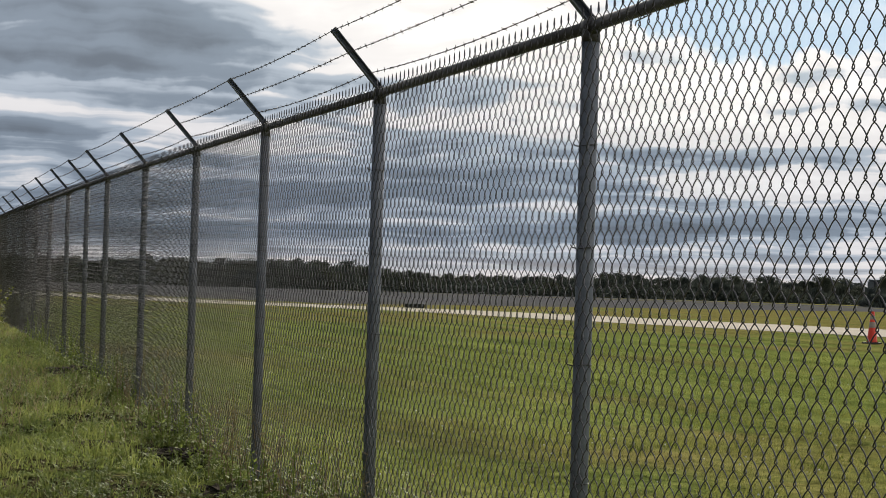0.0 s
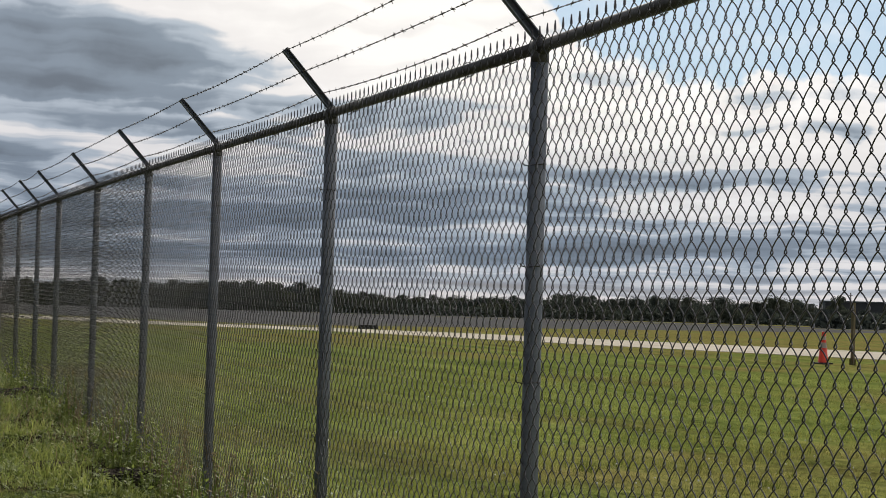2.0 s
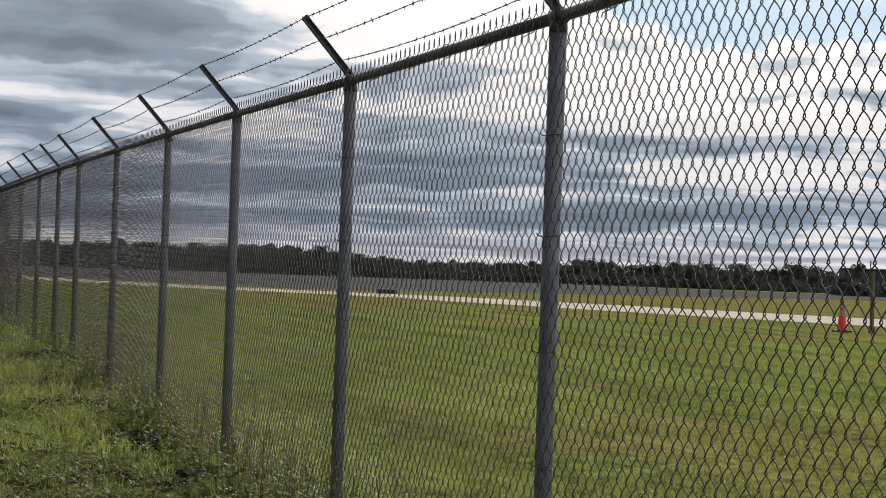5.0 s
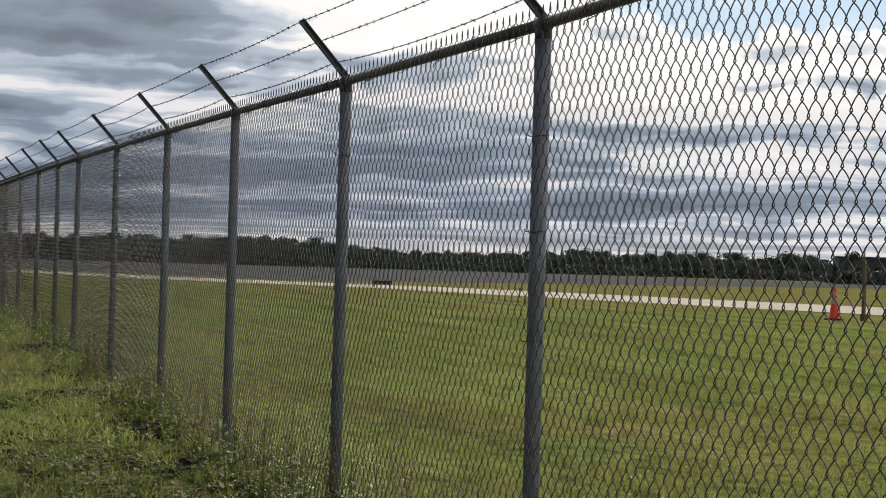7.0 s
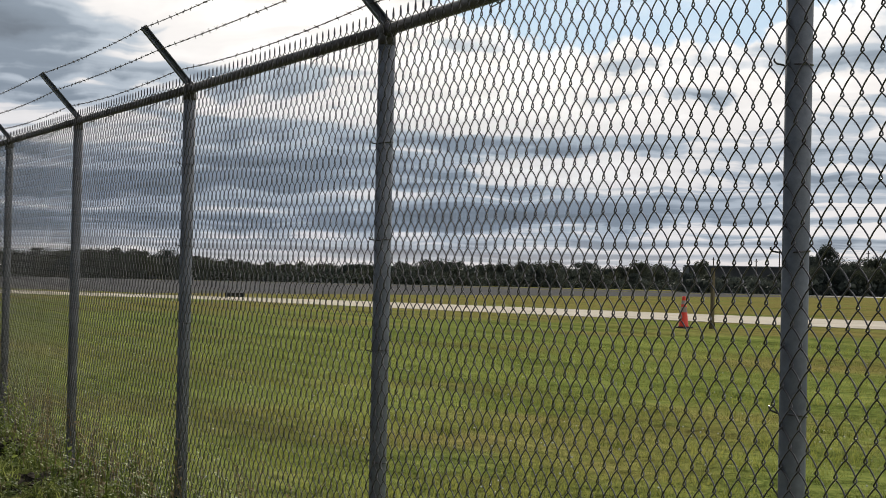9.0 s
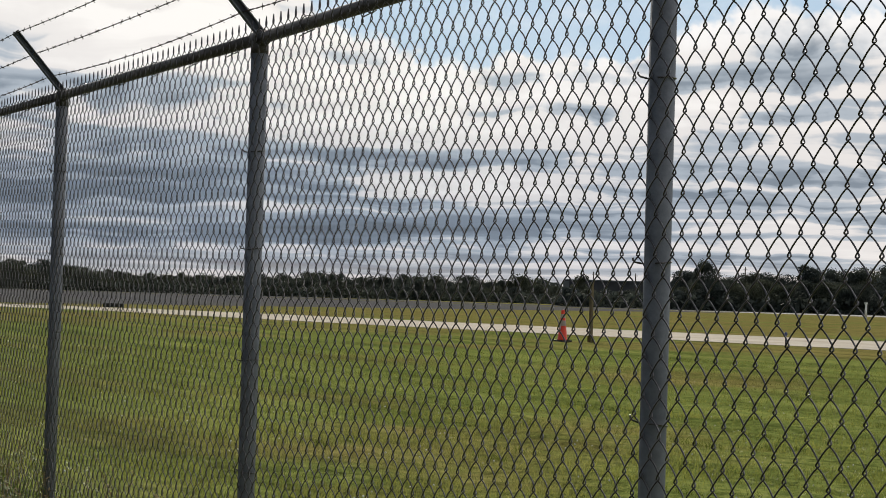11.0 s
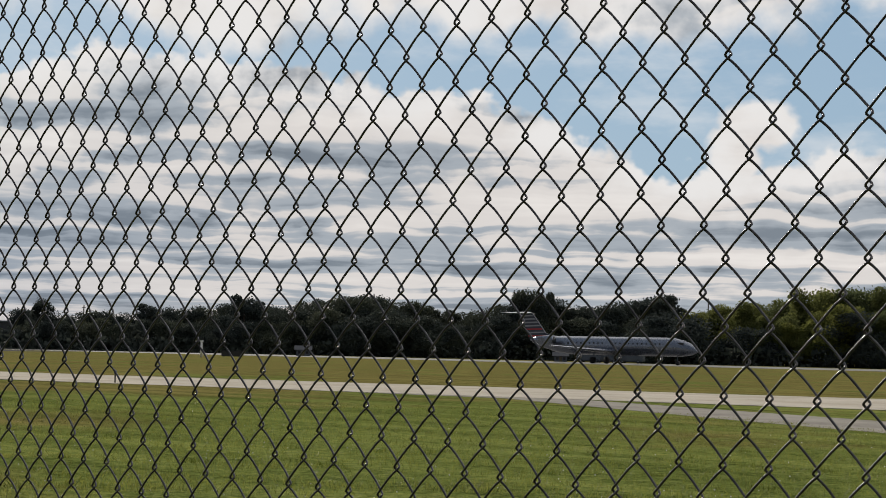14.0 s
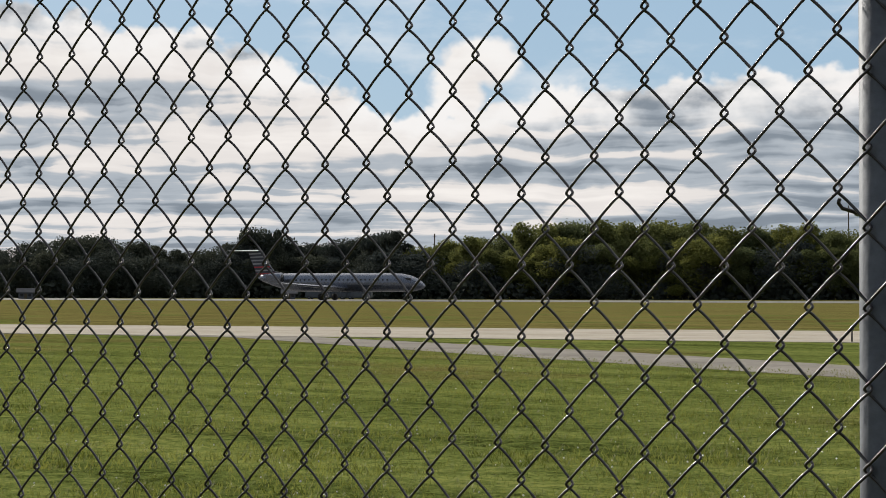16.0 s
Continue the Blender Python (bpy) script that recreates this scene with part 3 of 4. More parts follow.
def weeds(name, xs, ys, heights, mat, leaf, label):
    stems, LV, LF = [], [], []
    for x, y, h in zip(xs, ys, heights):
        z = float(ground_z(x, y))
        d = rng.normal(0, 0.16, 2) * h
        pts = [(x + d[0] * t * t, y + d[1] * t * t, z - 0.02 + h * t) for t in (0, 0.35, 0.7, 1.0)]
        stems.append(tube(pts, [0.003, 0.0026, 0.002, 0.001], 3, False))
        n = int(6 + h * 34)
        for j in range(n):
            t = rng.uniform(0.12, 1.0)
            a = rng.uniform(0, 2 * math.pi)
            L = leaf * rng.uniform(0.5, 1.3) * (1.15 - 0.6 * t)
            o = np.array([x + d[0] * t * t, y + d[1] * t * t, z + h * t])
            v = np.array([math.cos(a), math.sin(a), rng.uniform(-0.3, 0.8)])
            v *= L / np.linalg.norm(v)
            w = np.cross(v, (0, 0, 1.0))
            w *= 0.22 * L / (np.linalg.norm(w) + 1e-9)
            q = len(LV)
            LV += [o, o + v * 0.5 + w, o + v, o + v * 0.5 - w]
            LF.append((q, q + 1, q + 2, q + 3))
    pieces = stems + [(np.array(LV), LF)]
    tagged(new(name, mesh_of(name, *joined(pieces), mat)), label, "weeds", kind="stuff")


MOUNDS = ((-8.9, -0.14, 0.36, 0.05), (-7.1, -0.24, 0.36, 0.045), (-7.8, -0.80, 0.24, 0.03), (-15.6, -0.10, 0.55, 0.10), (-5.1, -0.26, 0.30, 0.035))
lawn()
k = 900
wx = 1.5 - 24 * rng.uniform(0, 1, k) ** 1.15
weeds("fence_weeds", wx, rng.normal(-0.06, 0.16, k), rng.uniform(0.10, 0.38, k) * (1 + 0.5 * np.sin(wx * 1.4)), WEED, 0.05, "tangled leafy weeds growing through the fence foot")
k = 230
wx = 1.0 - 14 * rng.uniform(0, 1, k)
weeds("dry_weeds", wx, rng.normal(0.02, 0.16, k), rng.uniform(0.2, 0.62, k), STRAW, 0.04, "dry brown weed stems along the fence foot")
k = 5200
vx, vy = -2 - 32 * rng.uniform(0, 1, k) ** 1.2, -0.10 - 1.9 * rng.uniform(0, 1, k) ** 1.3
bare = np.min([np.hypot(vx - mx, (vy - my) * 1.6) for mx, my, _, _ in MOUNDS], axis=0) < 0.38
vy = np.where(bare, vy - 0.9, vy)
weeds("verge_weeds", vx, vy, rng.uniform(0.03, 0.13, k), WEED, 0.045, "low broad-leaved weeds in the verge grass")
k = 60
weeds("tall_weeds", -24 - 9 * rng.uniform(0, 1, k), -0.35 - 0.8 * rng.uniform(0, 1, k), rng.uniform(0.4, 0.95, k), GRASS, 0.14, "tall bright green weeds beside the far fence")


# tiny white specks just above the lawn
def white_specks():
    k = 620
    r = 10.0 * np.exp(rng.uniform(0, 1, k) * math.log(3.2))
    b = np.radians(rng.uniform(3, 73, k))
    x, y = 6 - r * np.cos(b), -2.2 + r * np.sin(b)
    ok = y > 0.2
    pieces = []
    oct_f = [(0, 1, 4), (1, 2, 4), (2, 3, 4), (3, 0, 4), (1, 0, 5), (2, 1, 5), (3, 2, 5), (0, 3, 5)]
    oct_v = np.array([(1, 0, 0), (0, 1, 0), (-1, 0, 0), (0, -1, 0), (0, 0, 1), (0, 0, -1)], float)
    for px, py in zip(x[ok], y[ok]):
        pieces.append((oct_v * rng.uniform(0.005, 0.010) + (px, py, float(ground_z(px, py)) + rng.uniform(0.05, 0.10)), oct_f))
    tagged(new("lawn_specks", mesh_of("lawn_specks", *joined(pieces), WHITE)), "tiny white specks scattered through the lawn", "flowers", kind="stuff")


white_specks()

# bare soil, its dark colour also standing in for shaded hollows among weeds
SOIL = material("shaded_soil", [(0.030, 0.026, 0.021), (0.070, 0.060, 0.048), (0.15, 0.13, 0.105)], 18, 0.95, 0, 1.0, spec=0.0)


def soil_mound(x, y, r, h):
    bm = bmesh.new()
    bmesh.ops.create_icosphere(bm, subdivisions=4, radius=1.0)
    for v in bm.verts:
        d = 0.85 + 0.6 * noise.noise(v.co * 2.6 + Vector((x, y, 0))) + 0.5 * noise.noise(v.co * 7 + Vector((y, x, 1))) + 0.3 * noise.noise(v.co * 16)
        v.co = Vector((v.co.x * r * d, v.co.y * r * 0.6 * d, v.co.z * h * d))
    me = bpy.data.meshes.new("soil_mound")
    bm.to_mesh(me)
    bm.free()
    me.materials.append(SOIL)
    ob = tagged(new("soil_mound", me), "low mound of bare soil with hollow shade in its dark colour", "soil", "soil mounds along the fence")
    ob.location = (x, y, float(ground_z(x, y)))


for x, y, r, h in MOUNDS:
    soil_mound(x, y, r, h)


# ---------------------------------------------------------------- trees
def crown_mesh(seed, lobes, spread, clumps, size, mat, low=0.30):
    g = np.random.default_rng(seed)
    C = []
    for i in range(lobes):
        a, q = g.uniform(0, 2 * math.pi), g.uniform(0, 1)
        rad = spread * (0.15 + 0.75 * math.sqrt(g.uniform(0, 1))) * (1.1 - 0.55 * q)
        C.append((rad * math.cos(a), rad * math.sin(a), low + (0.86 - low) * q, spread * g.uniform(0.16, 0.42)))
    C = np.array(C)
    i = g.integers(0, lobes, clumps)
    d = g.normal(size=(clumps, 3))
    d /= np.linalg.norm(d, axis=1)[:, None]
    rr = C[i, 3] * (0.35 + 0.72 * g.uniform(0, 1, clumps) ** 0.6 + 0.16 * np.abs(g.normal(size=clumps)))
    P = C[i, :3] + d * rr[:, None] * np.array((1, 1, 0.8))
    P[:, 2] = np.maximum(P[:, 2], (0.03 if low > 0.1 else -0.02) + 0.07 * g.uniform(0, 1, clumps))
    top = P[:, 2].max()
    P[:, 2] /= top
    u = g.normal(size=(clumps, 3))
    u /= np.linalg.norm(u, axis=1)[:, None]
    v = np.cross(u, g.normal(size=(clumps, 3)))
    v /= np.linalg.norm(v, axis=1)[:, None]
    s = size * g.uniform(0.5, 1.4, clumps)[:, None]
    n = np.cross(u, v) * s * 0.35
    V = np.stack([P - u * s, P - v * s * 0.7 + n, P + u * s, P + v * s * 0.7 + n], 1).reshape(-1, 3)
    o = (np.arange(clumps) * 4)[:, None]
    return mesh_of("crown", V, (o + np.array([0, 1, 2, 3])).tolist(), mat), C / np.array((1, 1, top, 1))


def tree_kind(seed, mat, spread, lobes=13, clumps=2200, size=0.028, low=0.30):
    crown, C = crown_mesh(seed, lobes, spread, clumps, size, mat, low)
    pieces = [tube([(0, 0, -0.02), (0.004, 0, 0.15), (-0.004, 0.006, 0.4), (0, 0, 0.72)], [0.024, 0.018, 0.013, 0.004], 7)]
    for c in C[:8]:
        z0 = 0.18 + 0.25 * abs(c[0])
        pieces.append(tube([(0, 0, z0), (c[0] * 0.5, c[1] * 0.5, (z0 + c[2]) / 2 + 0.03), tuple(c[:3])], [0.010, 0.007, 0.003], 5))
    return crown, mesh_of("trunk", *joined(pieces), BARK, True)


DARK = [tree_kind(11 + i, LEAF_BACKLIT, sp, lo, 11000, 0.0155, 0.17) for i, (sp, lo) in enumerate(((0.42, 26), (0.38, 22), (0.50, 30), (0.32, 20)))]
BUSH = [tree_kind(51 + i, LEAF_BACKLIT, 0.62, 32, 9000, 0.020, 0.06) for i in range(3)]
LIGHT = [tree_kind(31 + i, LEAF_SIDELIT, sp, lo, 12000, 0.0150, 0.12) for i, (sp, lo) in enumerate(((0.46, 30), (0.40, 26), (0.34, 22)))]


def tree(kinds, b, r, h, wide=1.0, label="dark leafy tree in the distant treeline", group="trees beyond the runway"):
    crown, trunk = kinds[int(rng.integers(0, len(kinds)))]
    ob = thing("tree", label=label, category="tree", group=group)
    part("crown", crown, None, ob)
    part("trunk", trunk, None, ob)
    ob.matrix_basis = pose(*bearing(b, r), 0, 0, float(rng.uniform(0, 360))) @ Matrix.Diagonal((h * wide, h * wide, h, 1))


# skyline: bearing and height of the tree tops, in degrees
SKYLINE = [(1, 0.7), (6.5, 0.72), (7.6, 0.84), (8.9, 0.74), (11.2, 0.82), (13.4, 0.84), (15.2, 0.6), (17, 0.52), (20.7, 0.6), (22.1, 0.77), (23.4, 0.62), (25.4, 0.74), (26, 0.56), (26.9, 0.8), (27.4, 0.57), (28.5, 0.8), (29.5, 0.62), (32.6, 0.66), (33.4, 1.16), (34.7, 0.9), (35.7, 1.18), (36.3, 0.96), (37.3, 1.33), (39, 1.3), (40.1, 1.62), (41.05, 1.25), (42, 1.6), (43.6, 1.75), (45.2, 1.68), (46.5, 1.36), (48.3, 1.5), (49.2, 2.02), (50.2, 1.66), (51.4, 1.6), (52.7, 1.97), (53.3, 1.9), (53.95, 1.4), (55.3, 1.86), (56, 1.74), (56.8, 2.03), (58.2, 2.25), (62.8, 2.34), (63.5, 2.08), (65.7, 2.1), (78, 2.1)]
SB, SE = [q[0] for q in SKYLINE], [q[1] for q in SKYLINE]
b = 0.6
while b < 78:
    el = float(np.interp(b, SB, SE))
    r = 620 if b < 29.6 else (430 if b < 52.6 else 385)
    h = (r * math.tan(radians(el)) + 1.3) * float(rng.uniform(0.95, 1.02))
    if b < 29.6:
        tree(BUSH, b, r + float(rng.uniform(-8, 12)), h, float(rng.uniform(0.9, 1.3)), "rounded dark tree in the far treeline")
        tree(BUSH, b + 0.22, r + 20, h * float(rng.uniform(0.86, 0.96)), 1.4, "dark tree deeper in the far treeline")
    elif b > 33.2:
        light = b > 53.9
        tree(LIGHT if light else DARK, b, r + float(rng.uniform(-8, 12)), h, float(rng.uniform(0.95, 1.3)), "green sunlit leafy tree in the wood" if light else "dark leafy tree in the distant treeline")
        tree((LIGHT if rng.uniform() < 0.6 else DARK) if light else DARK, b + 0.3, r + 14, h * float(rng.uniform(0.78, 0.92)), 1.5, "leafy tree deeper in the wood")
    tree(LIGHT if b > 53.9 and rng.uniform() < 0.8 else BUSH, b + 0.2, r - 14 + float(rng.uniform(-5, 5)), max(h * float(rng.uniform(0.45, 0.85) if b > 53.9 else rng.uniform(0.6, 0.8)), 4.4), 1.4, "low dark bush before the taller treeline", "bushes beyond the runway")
    b += 0.62
for b, el, r, w in ((34.05, 1.42, 422, 0.85), (30.2, 0.87, 480, 0.8), (40.15, 1.66, 425, 1.0), (48.9, 2.06, 420, 0.7), (49.5, 1.98, 420, 0.6), (52.8, 2.0, 395, 0.9), (43.7, 1.80, 424, 1.0)):
    tree(DARK, b, r, r * math.tan(radians(el)) + 1.3, w, "tall dark tree standing above the treeline")



def undergrowth():
    """Low leafy scrub under the trees, along the whole wood."""
    k = 26000
    bq = np.radians(0.973 * rng.uniform(0.4, 78, k))
    deg = np.degrees(bq)
    r = np.where(deg < 29.6, 600, np.where(deg < 52.5, 412, 368)) + rng.uniform(-6, 14, k)
    P = np.stack([6 - r * np.cos(bq), -2.2 + r * np.sin(bq), rng.uniform(0, 1, k) ** 1.4 * 3.2], 1)
    d1, d2 = rng.normal(size=(k, 3)), rng.normal(size=(k, 3))
    d1 *= (rng.uniform(0.3, 0.8, k) / np.linalg.norm(d1, axis=1))[:, None]
    d2 = np.cross(d1, d2)
    d2 *= (rng.uniform(0.25, 0.6, k) / np.linalg.norm(d2, axis=1))[:, None]
    V = np.stack([P - d1, P - d2, P + d1, P + d2], 1).reshape(-1, 3)
    V[:, 2] = np.maximum(V[:, 2], 0.0)
    o = (np.arange(k) * 4)[:, None]
    tagged(new("undergrowth", mesh_of("undergrowth", V, (o + np.array([0, 1, 2, 3])).tolist(), LEAF_BACKLIT)), "dark leafy scrub below the distant trees", "scrub", kind="stuff")


undergrowth()


# ---------------------------------------------------------------- things on the airfield
def traffic_cone(x, y):
    ob = thing("traffic_cone", (x, y, 0.0), 12, "orange traffic cone with two white collars on a black base", "traffic cone")
    bm = bmesh.new()
    box(bm, (0, 0, 0.025), (0.44, 0.44, 0.05), None, 0.008)
    part("base", bm, RUBBER, ob, "flat black rubber base")
    V, F = tube([(0, 0, 0.05), (0, 0, 0.08), (0, 0, 0.98), (0, 0, 1.0), (0, 0, 0.99)], [0.17, 0.155, 0.055, 0.048, 0.03], 24)
    part("body", mesh_of("body", V, F, ORANGE, True), None, ob)
    for z, k in ((0.50, 0.17), (0.75, 0.12)):
        ra = lambda q: 0.155 - (q - 0.08) / 0.90 * 0.100 + 0.003
        V, F = tube([(0, 0, z), (0, 0, z + k)], [ra(z), ra(z + k)], 24, False)
        part("collar", mesh_of("collar", V, F, COLLAR, True), None, ob, "dull white reflective collar")


COLLAR = material("dull_white_collar", [(0.34, 0.28, 0.25), (0.44, 0.36, 0.32)], 3, 0.6, 0, 0.02)
traffic_cone(-44.8, 26.8)


def marker_post(x, y):
    ob = thing("marker_post", (x, y, 0.0), 15, "slim weathered square timber post standing in the grass", "post")
    bm = bmesh.new()
    box(bm, (0, 0, 0.93), (0.10, 0.10, 1.98), None, 0.008)
    part("shaft", bm, TIMBER, ob)
    bm = bmesh.new()
    for k in range(14):
        a = k * 0.9
        box(bm, (0.09 * math.cos(a), 0.09 * math.sin(a), 0.09), (0.014, 0.014, 0.22), pose(0, 0, 0, 6 * math.sin(a), 6 * math.cos(a), 0))
    part("grass_tuft", bm, GRASS, ob, "uncut grass round the foot")


marker_post(-44.4, 27.6)


def field_sign(x, y, rz, w, h, label):
    ob = thing("field_sign", (x, y, 0.0), rz, label, "sign", "low airfield signs")
    bm = bmesh.new()
    box(bm, (0, 0, 0.22 + h / 2), (w, 0.14, h), None, 0.02)
    part("cabinet", bm, DARKGLASS, ob)
    for q in (-0.38, 0.38):
        bm = bmesh.new()
        box(bm, (w * q, 0, 0.12), (0.05, 0.05, 0.26))
        part("leg", bm, ZINC, ob)


field_sign(-92.7, 25.7, 70, 1.1, 0.22, "low dark airfield sign on short legs in grass")
field_sign(-168, 143, 40, 2.6, 0.7, "low dark airfield sign beside the runway")


def edge_light(x, y, label="small blue taxiway edge light on a thin stake"):
    ob = thing("edge_light", (x, y, 0.0), 0, label, "light", "lights along the taxiway")
    part("stake", mesh_of("stake", *tube([(0, 0, -0.05), (0, 0, 0.32)], 0.025, 8), RUBBER, True), None, ob)
    part("lens", mesh_of("lens", *tube([(0, 0, 0.32), (0, 0, 0.40), (0, 0, 0.45)], [0.05, 0.055, 0.02], 10), BLUE, True), None, ob, "dark blue glass lens")


for x, y in ((-13.2, 44.8), (-45.5, 36.0), (-75, 27.4)):
    edge_light(x, y)


def wind_post(b, r, h):
    ob = thing("white_marker", bearing(b, r), 0, "slim white marker post beside the runway", "post")
    part("shaft", mesh_of("shaft", *tube([(0, 0, 0), (0, 0, h)], [0.16, 0.12], 8), WHITE, True), None, ob)
    bm = bmesh.new()
    box(bm, (0, 0, h + 0.12), (0.35, 0.35, 0.24), None, 0.03)
    part("cap", bm, WHITE, ob)


wind_post(38.9, 235, 1.9)


def utility_pole(b, r, h):
    ob = thing("utility_pole", bearing(b, r), -b + 90, "thin dark utility pole rising over the trees", "pole", "poles behind the trees")
    part("pole", mesh_of("pole", *tube([(0, 0, 0), (0, 0, h)], [0.2, 0.13], 8), BARK, True), None, ob)
    bm = bmesh.new()
    box(bm, (0, 0, h - 0.6), (0.9, 0.1, 0.12))
    part("crossarm", bm, BARK, ob)


for b, el in ((67.2, 2.68), (67.8, 2.36), (54.5, 1.84), (32.6, 1.2), (35.25, 1.2), (30.6, 0.92), (31.9, 0.9), (33.6, 0.85)):
    utility_pole(b, 445, 445 * math.tan(radians(el)) + 1.3)


def terminal():
    r = 500.0
    b0, b1 = 29.75, 33.9
    a, c = Vector(bearing(b0, r)), Vector(bearing(b1, r))
    L = (c - a).length
    ang = math.degrees(math.atan2(c.y - a.y, c.x - a.x))
    ob = thing("terminal_building", tuple((a + c) / 2), ang, "long low grey industrial building behind the runway", "building")
    h = r * math.tan(radians(0.62)) + 1.3
    bm = bmesh.new()
    box(bm, (0, 0, h / 2), (L, 16, h))
    part("wall", bm, GREYWALL, ob)
    bm = bmesh.new()
    box(bm, (0, 0, h + 0.15), (L + 0.5, 16.5, 0.3))
    part("roof", bm, PALEWALL, ob)
    for q in (-0.5, 0.5):
        bm = bmesh.new()
        box(bm, (L * q * 0.98, 0, h / 2 - 0.3), (1.6, 17.0, h + 0.2))
        part("end_bay", bm, PALEWALL, ob, "paler cladding bay")
    n = 9
    for i in range(n):
        bm = bmesh.new()
        box(bm, ((i - (n - 1) / 2) * L / n, 8.02, h * 0.62), (L / n * 0.6, 0.12, 1.1))
        w = part("window", bm, DARKGLASS, ob)
        bm = bmesh.new()
        box(bm, ((i - (n - 1) / 2) * L / n, 8.06, h * 0.62 - 0.62), (L / n * 0.66, 0.2, 0.12))
        part("sill", bm, PALEWALL, w)
    for q in (-0.3, 0.25):
        bm = bmesh.new()
        box(bm, (L * q, 8.03, 1.6), (3.2, 0.12, 3.2))
        part("door", bm, PALEWALL, ob)


terminal()


def house(b, r, w, h, label):
    ob = thing("house", bearing(b, r), 90 - b, label, "house", "small houses before the trees")
    bm = bmesh.new()
    box(bm, (0, 0, h / 2), (w, 6, h))
    part("wall", bm, PALEWALL, ob)
    bm = bmesh.new()
    v = [bm.verts.new(p) for p in ((-w / 2 - 0.4, -3.4, h), (w / 2 + 0.4, -3.4, h), (w / 2 + 0.4, 3.4, h), (-w / 2 - 0.4, 3.4, h), (-w / 2 - 0.4, 0, h + 0.8), (w / 2 + 0.4, 0, h + 0.8))]
    for f in ((0, 1, 5, 4), (2, 3, 4, 5), (1, 2, 5), (3, 0, 4), (3, 2, 1, 0)):
        bm.faces.new([v[i] for i in f])
    part("roof", bm, GREYWALL, ob)
    for q in (-0.28, 0.28):
        bm = bmesh.new()
        box(bm, (w * q, -3.03, h * 0.6), (0.5, 0.1, 0.5))
        part("window", bm, DARKGLASS, ob)
    bm = bmesh.new()
    box(bm, (0, -3.03, 0.5), (0.5, 0.1, 1.0))
    part("door", bm, TIMBER, ob)


house(42.0, 352, 2.6, 1.2, "small pale blue house below the dark trees")
house(50.0, 352, 2.4, 1.1, "small pale house half hidden by trees")


def parked_van(b, r, rz):
    ob = thing("parked_van", bearing(b, r), rz, "pale grey parked van in front of dark trees", "van", "vehicles below the trees")
    bm = bmesh.new()
    box(bm, (-0.4, 0, 1.15), (3.9, 1.8, 1.6), None, 0.12)
    box(bm, (1.9, 0, 0.85), (1.1, 1.75, 0.95), None, 0.12)
    part("body", bm, PALEWALL, ob)
    bm = bmesh.new()
    box(bm, (1.58, 0, 1.5), (0.12, 1.5, 0.6), pose(0, 0, 0, 0, 0, 0))
    part("windscreen", bm, DARKGLASS, ob)
    for x in (-1.5, 1.7):
        for y in (-0.85, 0.85):
            wh = part("wheel", mesh_of("wheel", *tube([(x, y - 0.1, 0.33), (x, y + 0.1, 0.33)], 0.33, 14), RUBBER, True), None, ob)
            part("rim", mesh_of("rim", *tube([(x, y - 0.11, 0.33), (x, y + 0.11, 0.33)], 0.18, 10), ZINC, True), None, wh)


for b, r, rz in ((50.9, 350, 20), (51.4, 350, 24), (52.2, 349, 200)):
    parked_van(b, r, rz)


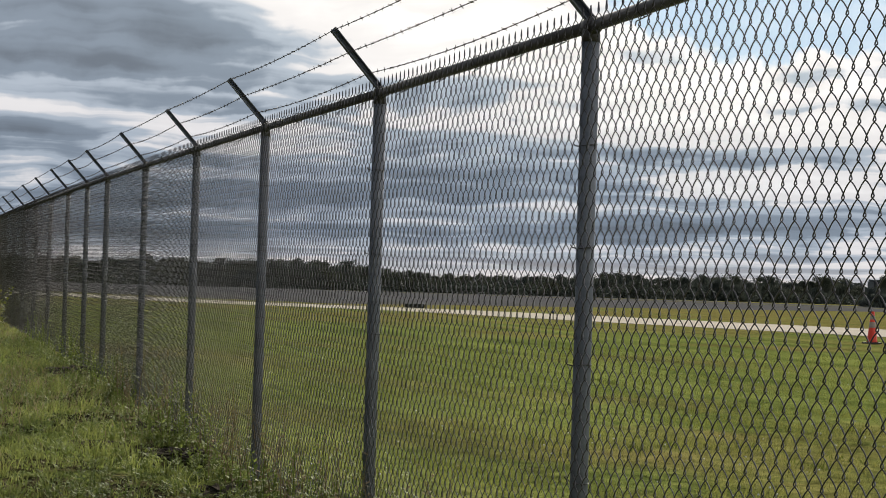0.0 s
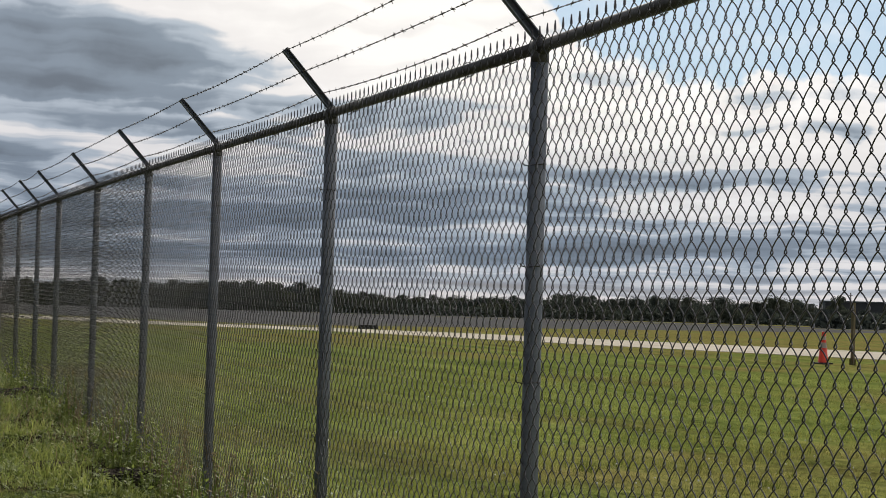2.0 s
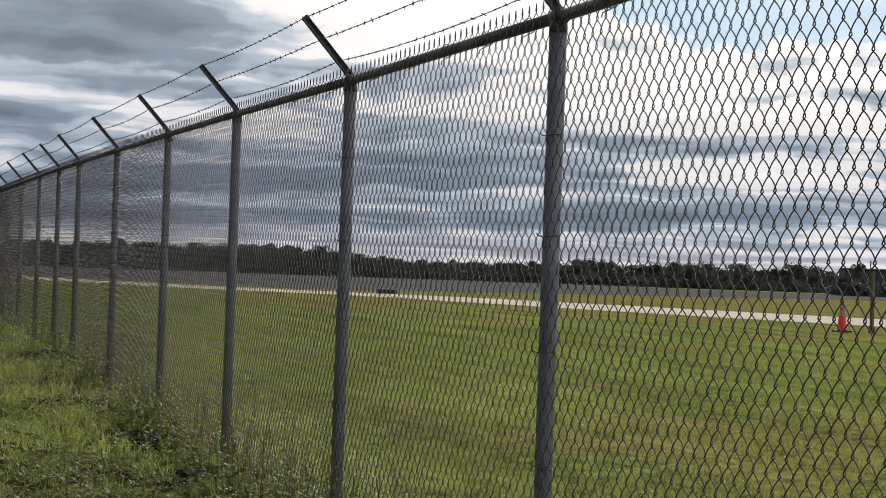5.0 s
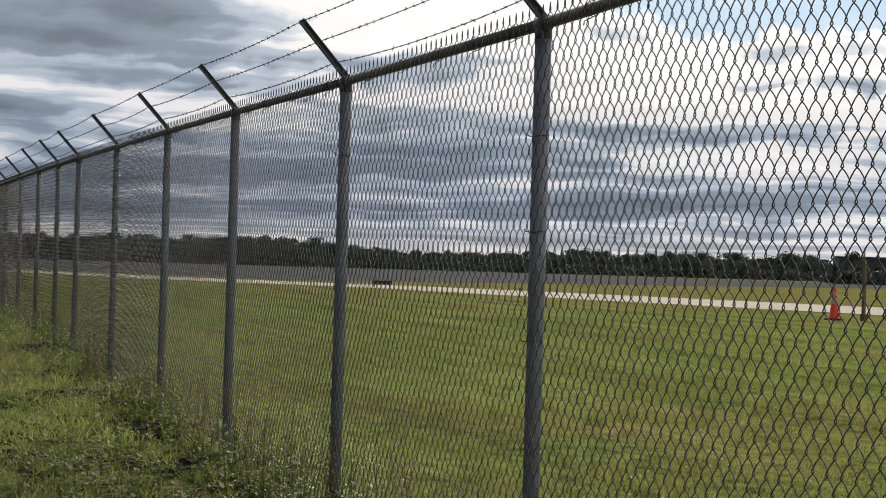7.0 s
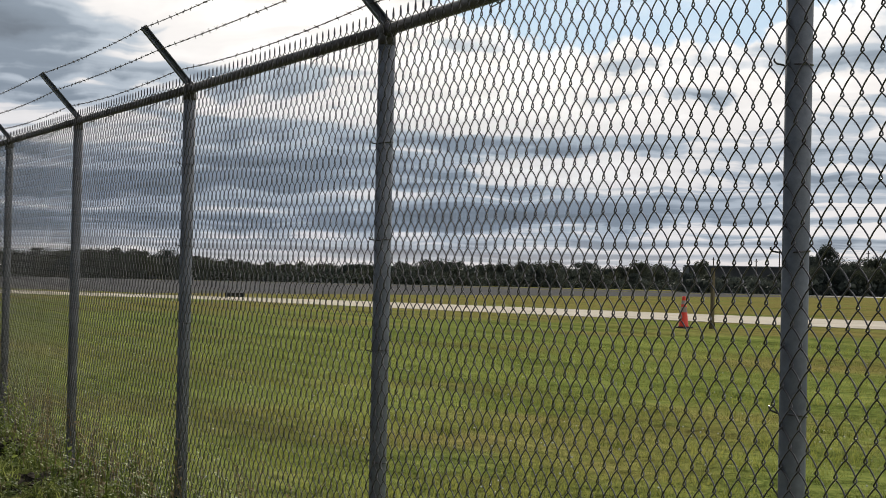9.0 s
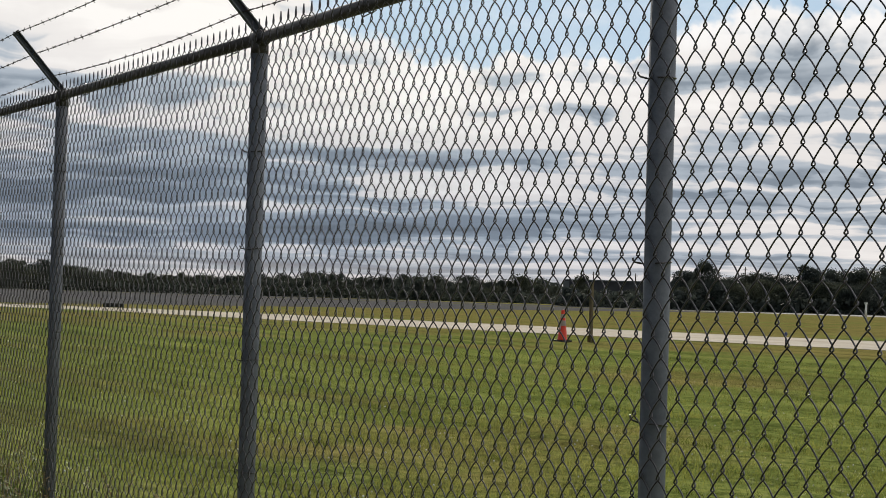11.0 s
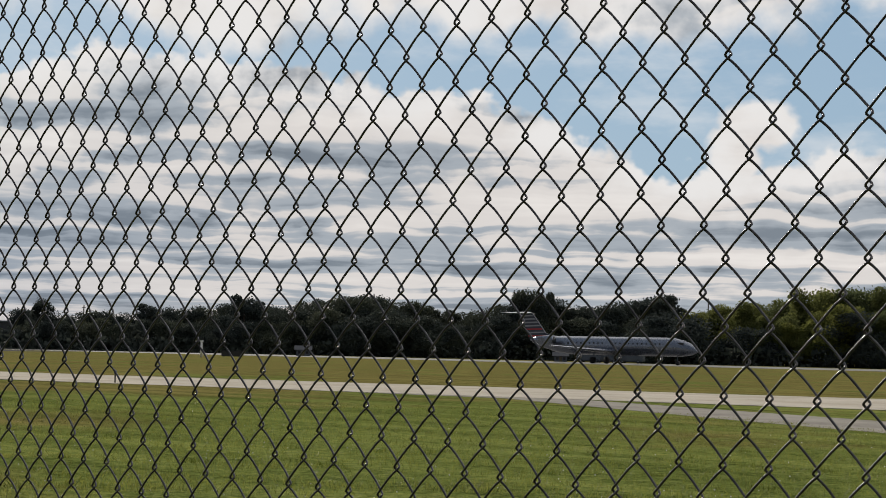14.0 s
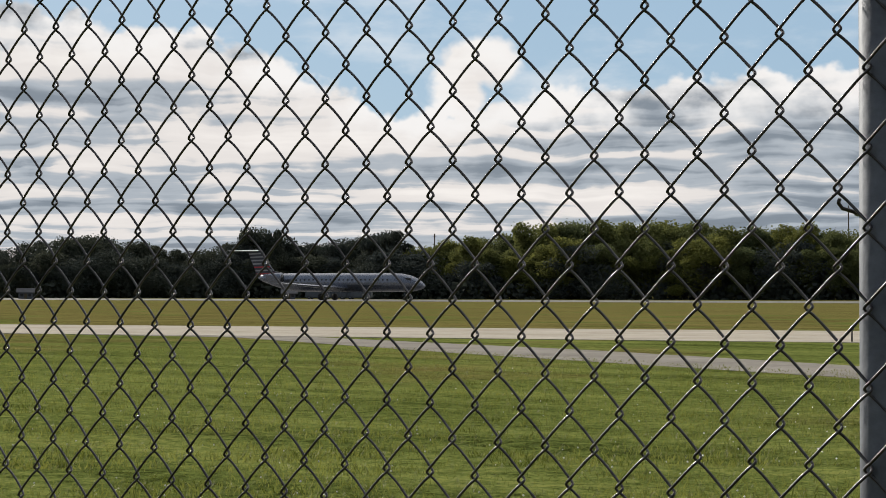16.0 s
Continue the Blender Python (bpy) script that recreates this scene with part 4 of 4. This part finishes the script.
# ---------------------------------------------------------------- the aeroplane on the runway
def aeroplane():
    rz = 11.3
    u = Vector((math.cos(radians(rz)), math.sin(radians(rz)), 0))
    nose = Vector(bearing(54.24, 304))
    ob = thing("aeroplane", tuple(nose - u * 36.2), rz, "silver twin-jet airliner with striped T-tail on the runway", "aeroplane")
    ob.matrix_basis = pose(*(nose - u * 34.4), 0, 0, rz) @ Matrix.Diagonal((0.95, 1.18, 1.15, 1))
    ob.location.z = 0.02
    # hull: stations of x, radius and axis height
    st = [(3.0, 0.15, 3.35), (4.2, 0.5, 3.2), (6.0, 0.85, 3.0), (8.5, 1.18, 2.75), (11.0, 1.33, 2.6), (13, 1.35, 2.58), (30.0, 1.35, 2.58), (31.8, 1.32, 2.55), (33.2, 1.18, 2.44), (34.4, 0.95, 2.3), (35.3, 0.66, 2.17), (35.9, 0.36, 2.08), (36.2, 0.06, 2.03)]
    part("fuselage", mesh_of("fuselage", *tube([(x, 0, z) for x, _, z in st], [q for _, q, _ in st], 32), HULL, True), None, ob)

    def foil(name, sec, mat, thick, label=""):
        """A wing panel from sections of leading edge, trailing edge: (x_le, x_te, y, z)."""
        V, F = [], []
        for xl, xt, y, z in sec:
            c = xl - xt
            for t, h in ((0, 0), (0.25, 0.5), (0.6, 0.35), (1, 0.0), (0.6, -0.25), (0.25, -0.4)):
                V.append((xl - c * t, y, z + thick * c * h))
        for i in range(len(sec) - 1):
            for k in range(6):
                F.append((i * 6 + k, i * 6 + (k + 1) % 6, (i + 1) * 6 + (k + 1) % 6, (i + 1) * 6 + k))
        F += [tuple(range(6)), tuple(len(sec) * 6 - 6 + k for k in range(6))[::-1]]
        return part(name, mesh_of(name, V, F, mat), None, ob, label)

    for sg in (-1, 1):
        foil("wing", [(22.5, 15.6, 0.9 * sg, 1.75), (19.6, 15.6, 4.2 * sg, 1.95), (15.6, 13.6, 12.0 * sg, 2.45), (14.2, 12.9, 12.25 * sg, 3.5)], HULL, 0.11)
        foil("tailplane", [(3.2, 0.6, 0.1 * sg, 7.35), (0.9, -0.4, 4.3 * sg, 7.25)], WHITE, 0.10, "pale swept tailplane on top of the fin")
        en = part("engine", mesh_of("engine", *tube([(5.2, 2.25 * sg, 3.25), (6.0, 2.25 * sg, 3.25), (8.4, 2.25 * sg, 3.25), (9.3, 2.25 * sg, 3.25), (9.45, 2.25 * sg, 3.25)], [0.42, 0.62, 0.76, 0.70, 0.62], 22), HULL, True), None, ob)
        part("intake", mesh_of("intake", *tube([(9.40, 2.25 * sg, 3.25), (9.47, 2.25 * sg, 3.25)], 0.56, 20), DARKGLASS, True), None, en, "dark round intake")
        bm = bmesh.new()
        box(bm, (7.3, 1.5 * sg, 3.2), (2.4, 1.0, 0.3), None, 0.05)
        part("pylon", bm, HULL, ob)
        wh = part("main_wheel", mesh_of("main_wheel", *tube([(17.2, 1.75 * sg, 0.48), (17.2, 2.45 * sg, 0.48)], 0.48, 18), RUBBER, True), None, ob)
        part("strut", mesh_of("strut", *tube([(17.2, 2.1 * sg, 0.48), (17.4, 2.0 * sg, 1.8)], 0.10, 8), ZINC, True), None, wh)
        for i in range(22):
            if i in (9,):
                continue
            x = 11.6 + i * 0.86
            a = radians(14)
            bm = bmesh.new()
            box(bm, (x, sg * 1.345 * math.cos(a), 2.58 + 1.345 * math.sin(a)), (0.26, 0.03, 0.36), None, 0.01)
            part("window", bm, DARKGLASS, ob)
        bm = bmesh.new()
        box(bm, (33.4, sg * 0.86, 3.05), (1.1, 0.35, 0.34), None, 0.05)
        part("cockpit_window", bm, DARKGLASS, ob)
        # lettering, too far to read
        bm = bmesh.new()
        box(bm, (25.2, sg * 1.335, 2.05), (6.6, 0.05, 0.30))
        part("lettering", bm, GREYWALL, ob, "grey row of unreadable lettering")
    # fin with slanting flag stripes
    fin = [(8.6, 3.9), (6.2, 4.3), (3.3, 7.3), (0.8, 7.3), (2.9, 3.4)]
    def slab(poly, y0, y1):
        bm = bmesh.new()
        lo = [bm.verts.new((x, y0, z)) for x, z in poly]
        hi = [bm.verts.new((x, y1, z)) for x, z in poly]
        bm.faces.new(lo)
        bm.faces.new(hi[::-1])
        for i in range(len(poly)):
            j = (i + 1) % len(poly)
            bm.faces.new((lo[j], lo[i], hi[i], hi[j]))
        return bm
    f = part("fin", slab(fin, -0.14, 0.14), FINGREY, ob, "upright tail fin with slanting stripes")
    for i in range(7):
        z = 3.75 + i * 0.50
        le = lambda q: 6.4 - (q - 4.1) * 0.97
        te = lambda q: 2.8 - (q - 3.5) * 0.53
        for sg in (-1, 1):
            poly = [(te(z) + 0.06, z), (le(z + 0.1) - 0.1, z + 0.1), (le(z + 0.30) - 0.1, z + 0.30), (te(z + 0.20) + 0.06, z + 0.20)]
            part("stripe", slab(poly, sg * 0.145, sg * 0.165), RED if i in (0, 2) else PEWTER, f)
    nw = part("nose_wheel", mesh_of("nose_wheel", *tube([(32.4, -0.3, 0.3), (32.4, 0.3, 0.3)], 0.3, 16), RUBBER, True), None, ob)
    part("strut", mesh_of("strut", *tube([(32.4, 0, 0.3), (32.2, 0, 1.6)], 0.08, 8), ZINC, True), None, nw)


aeroplane()
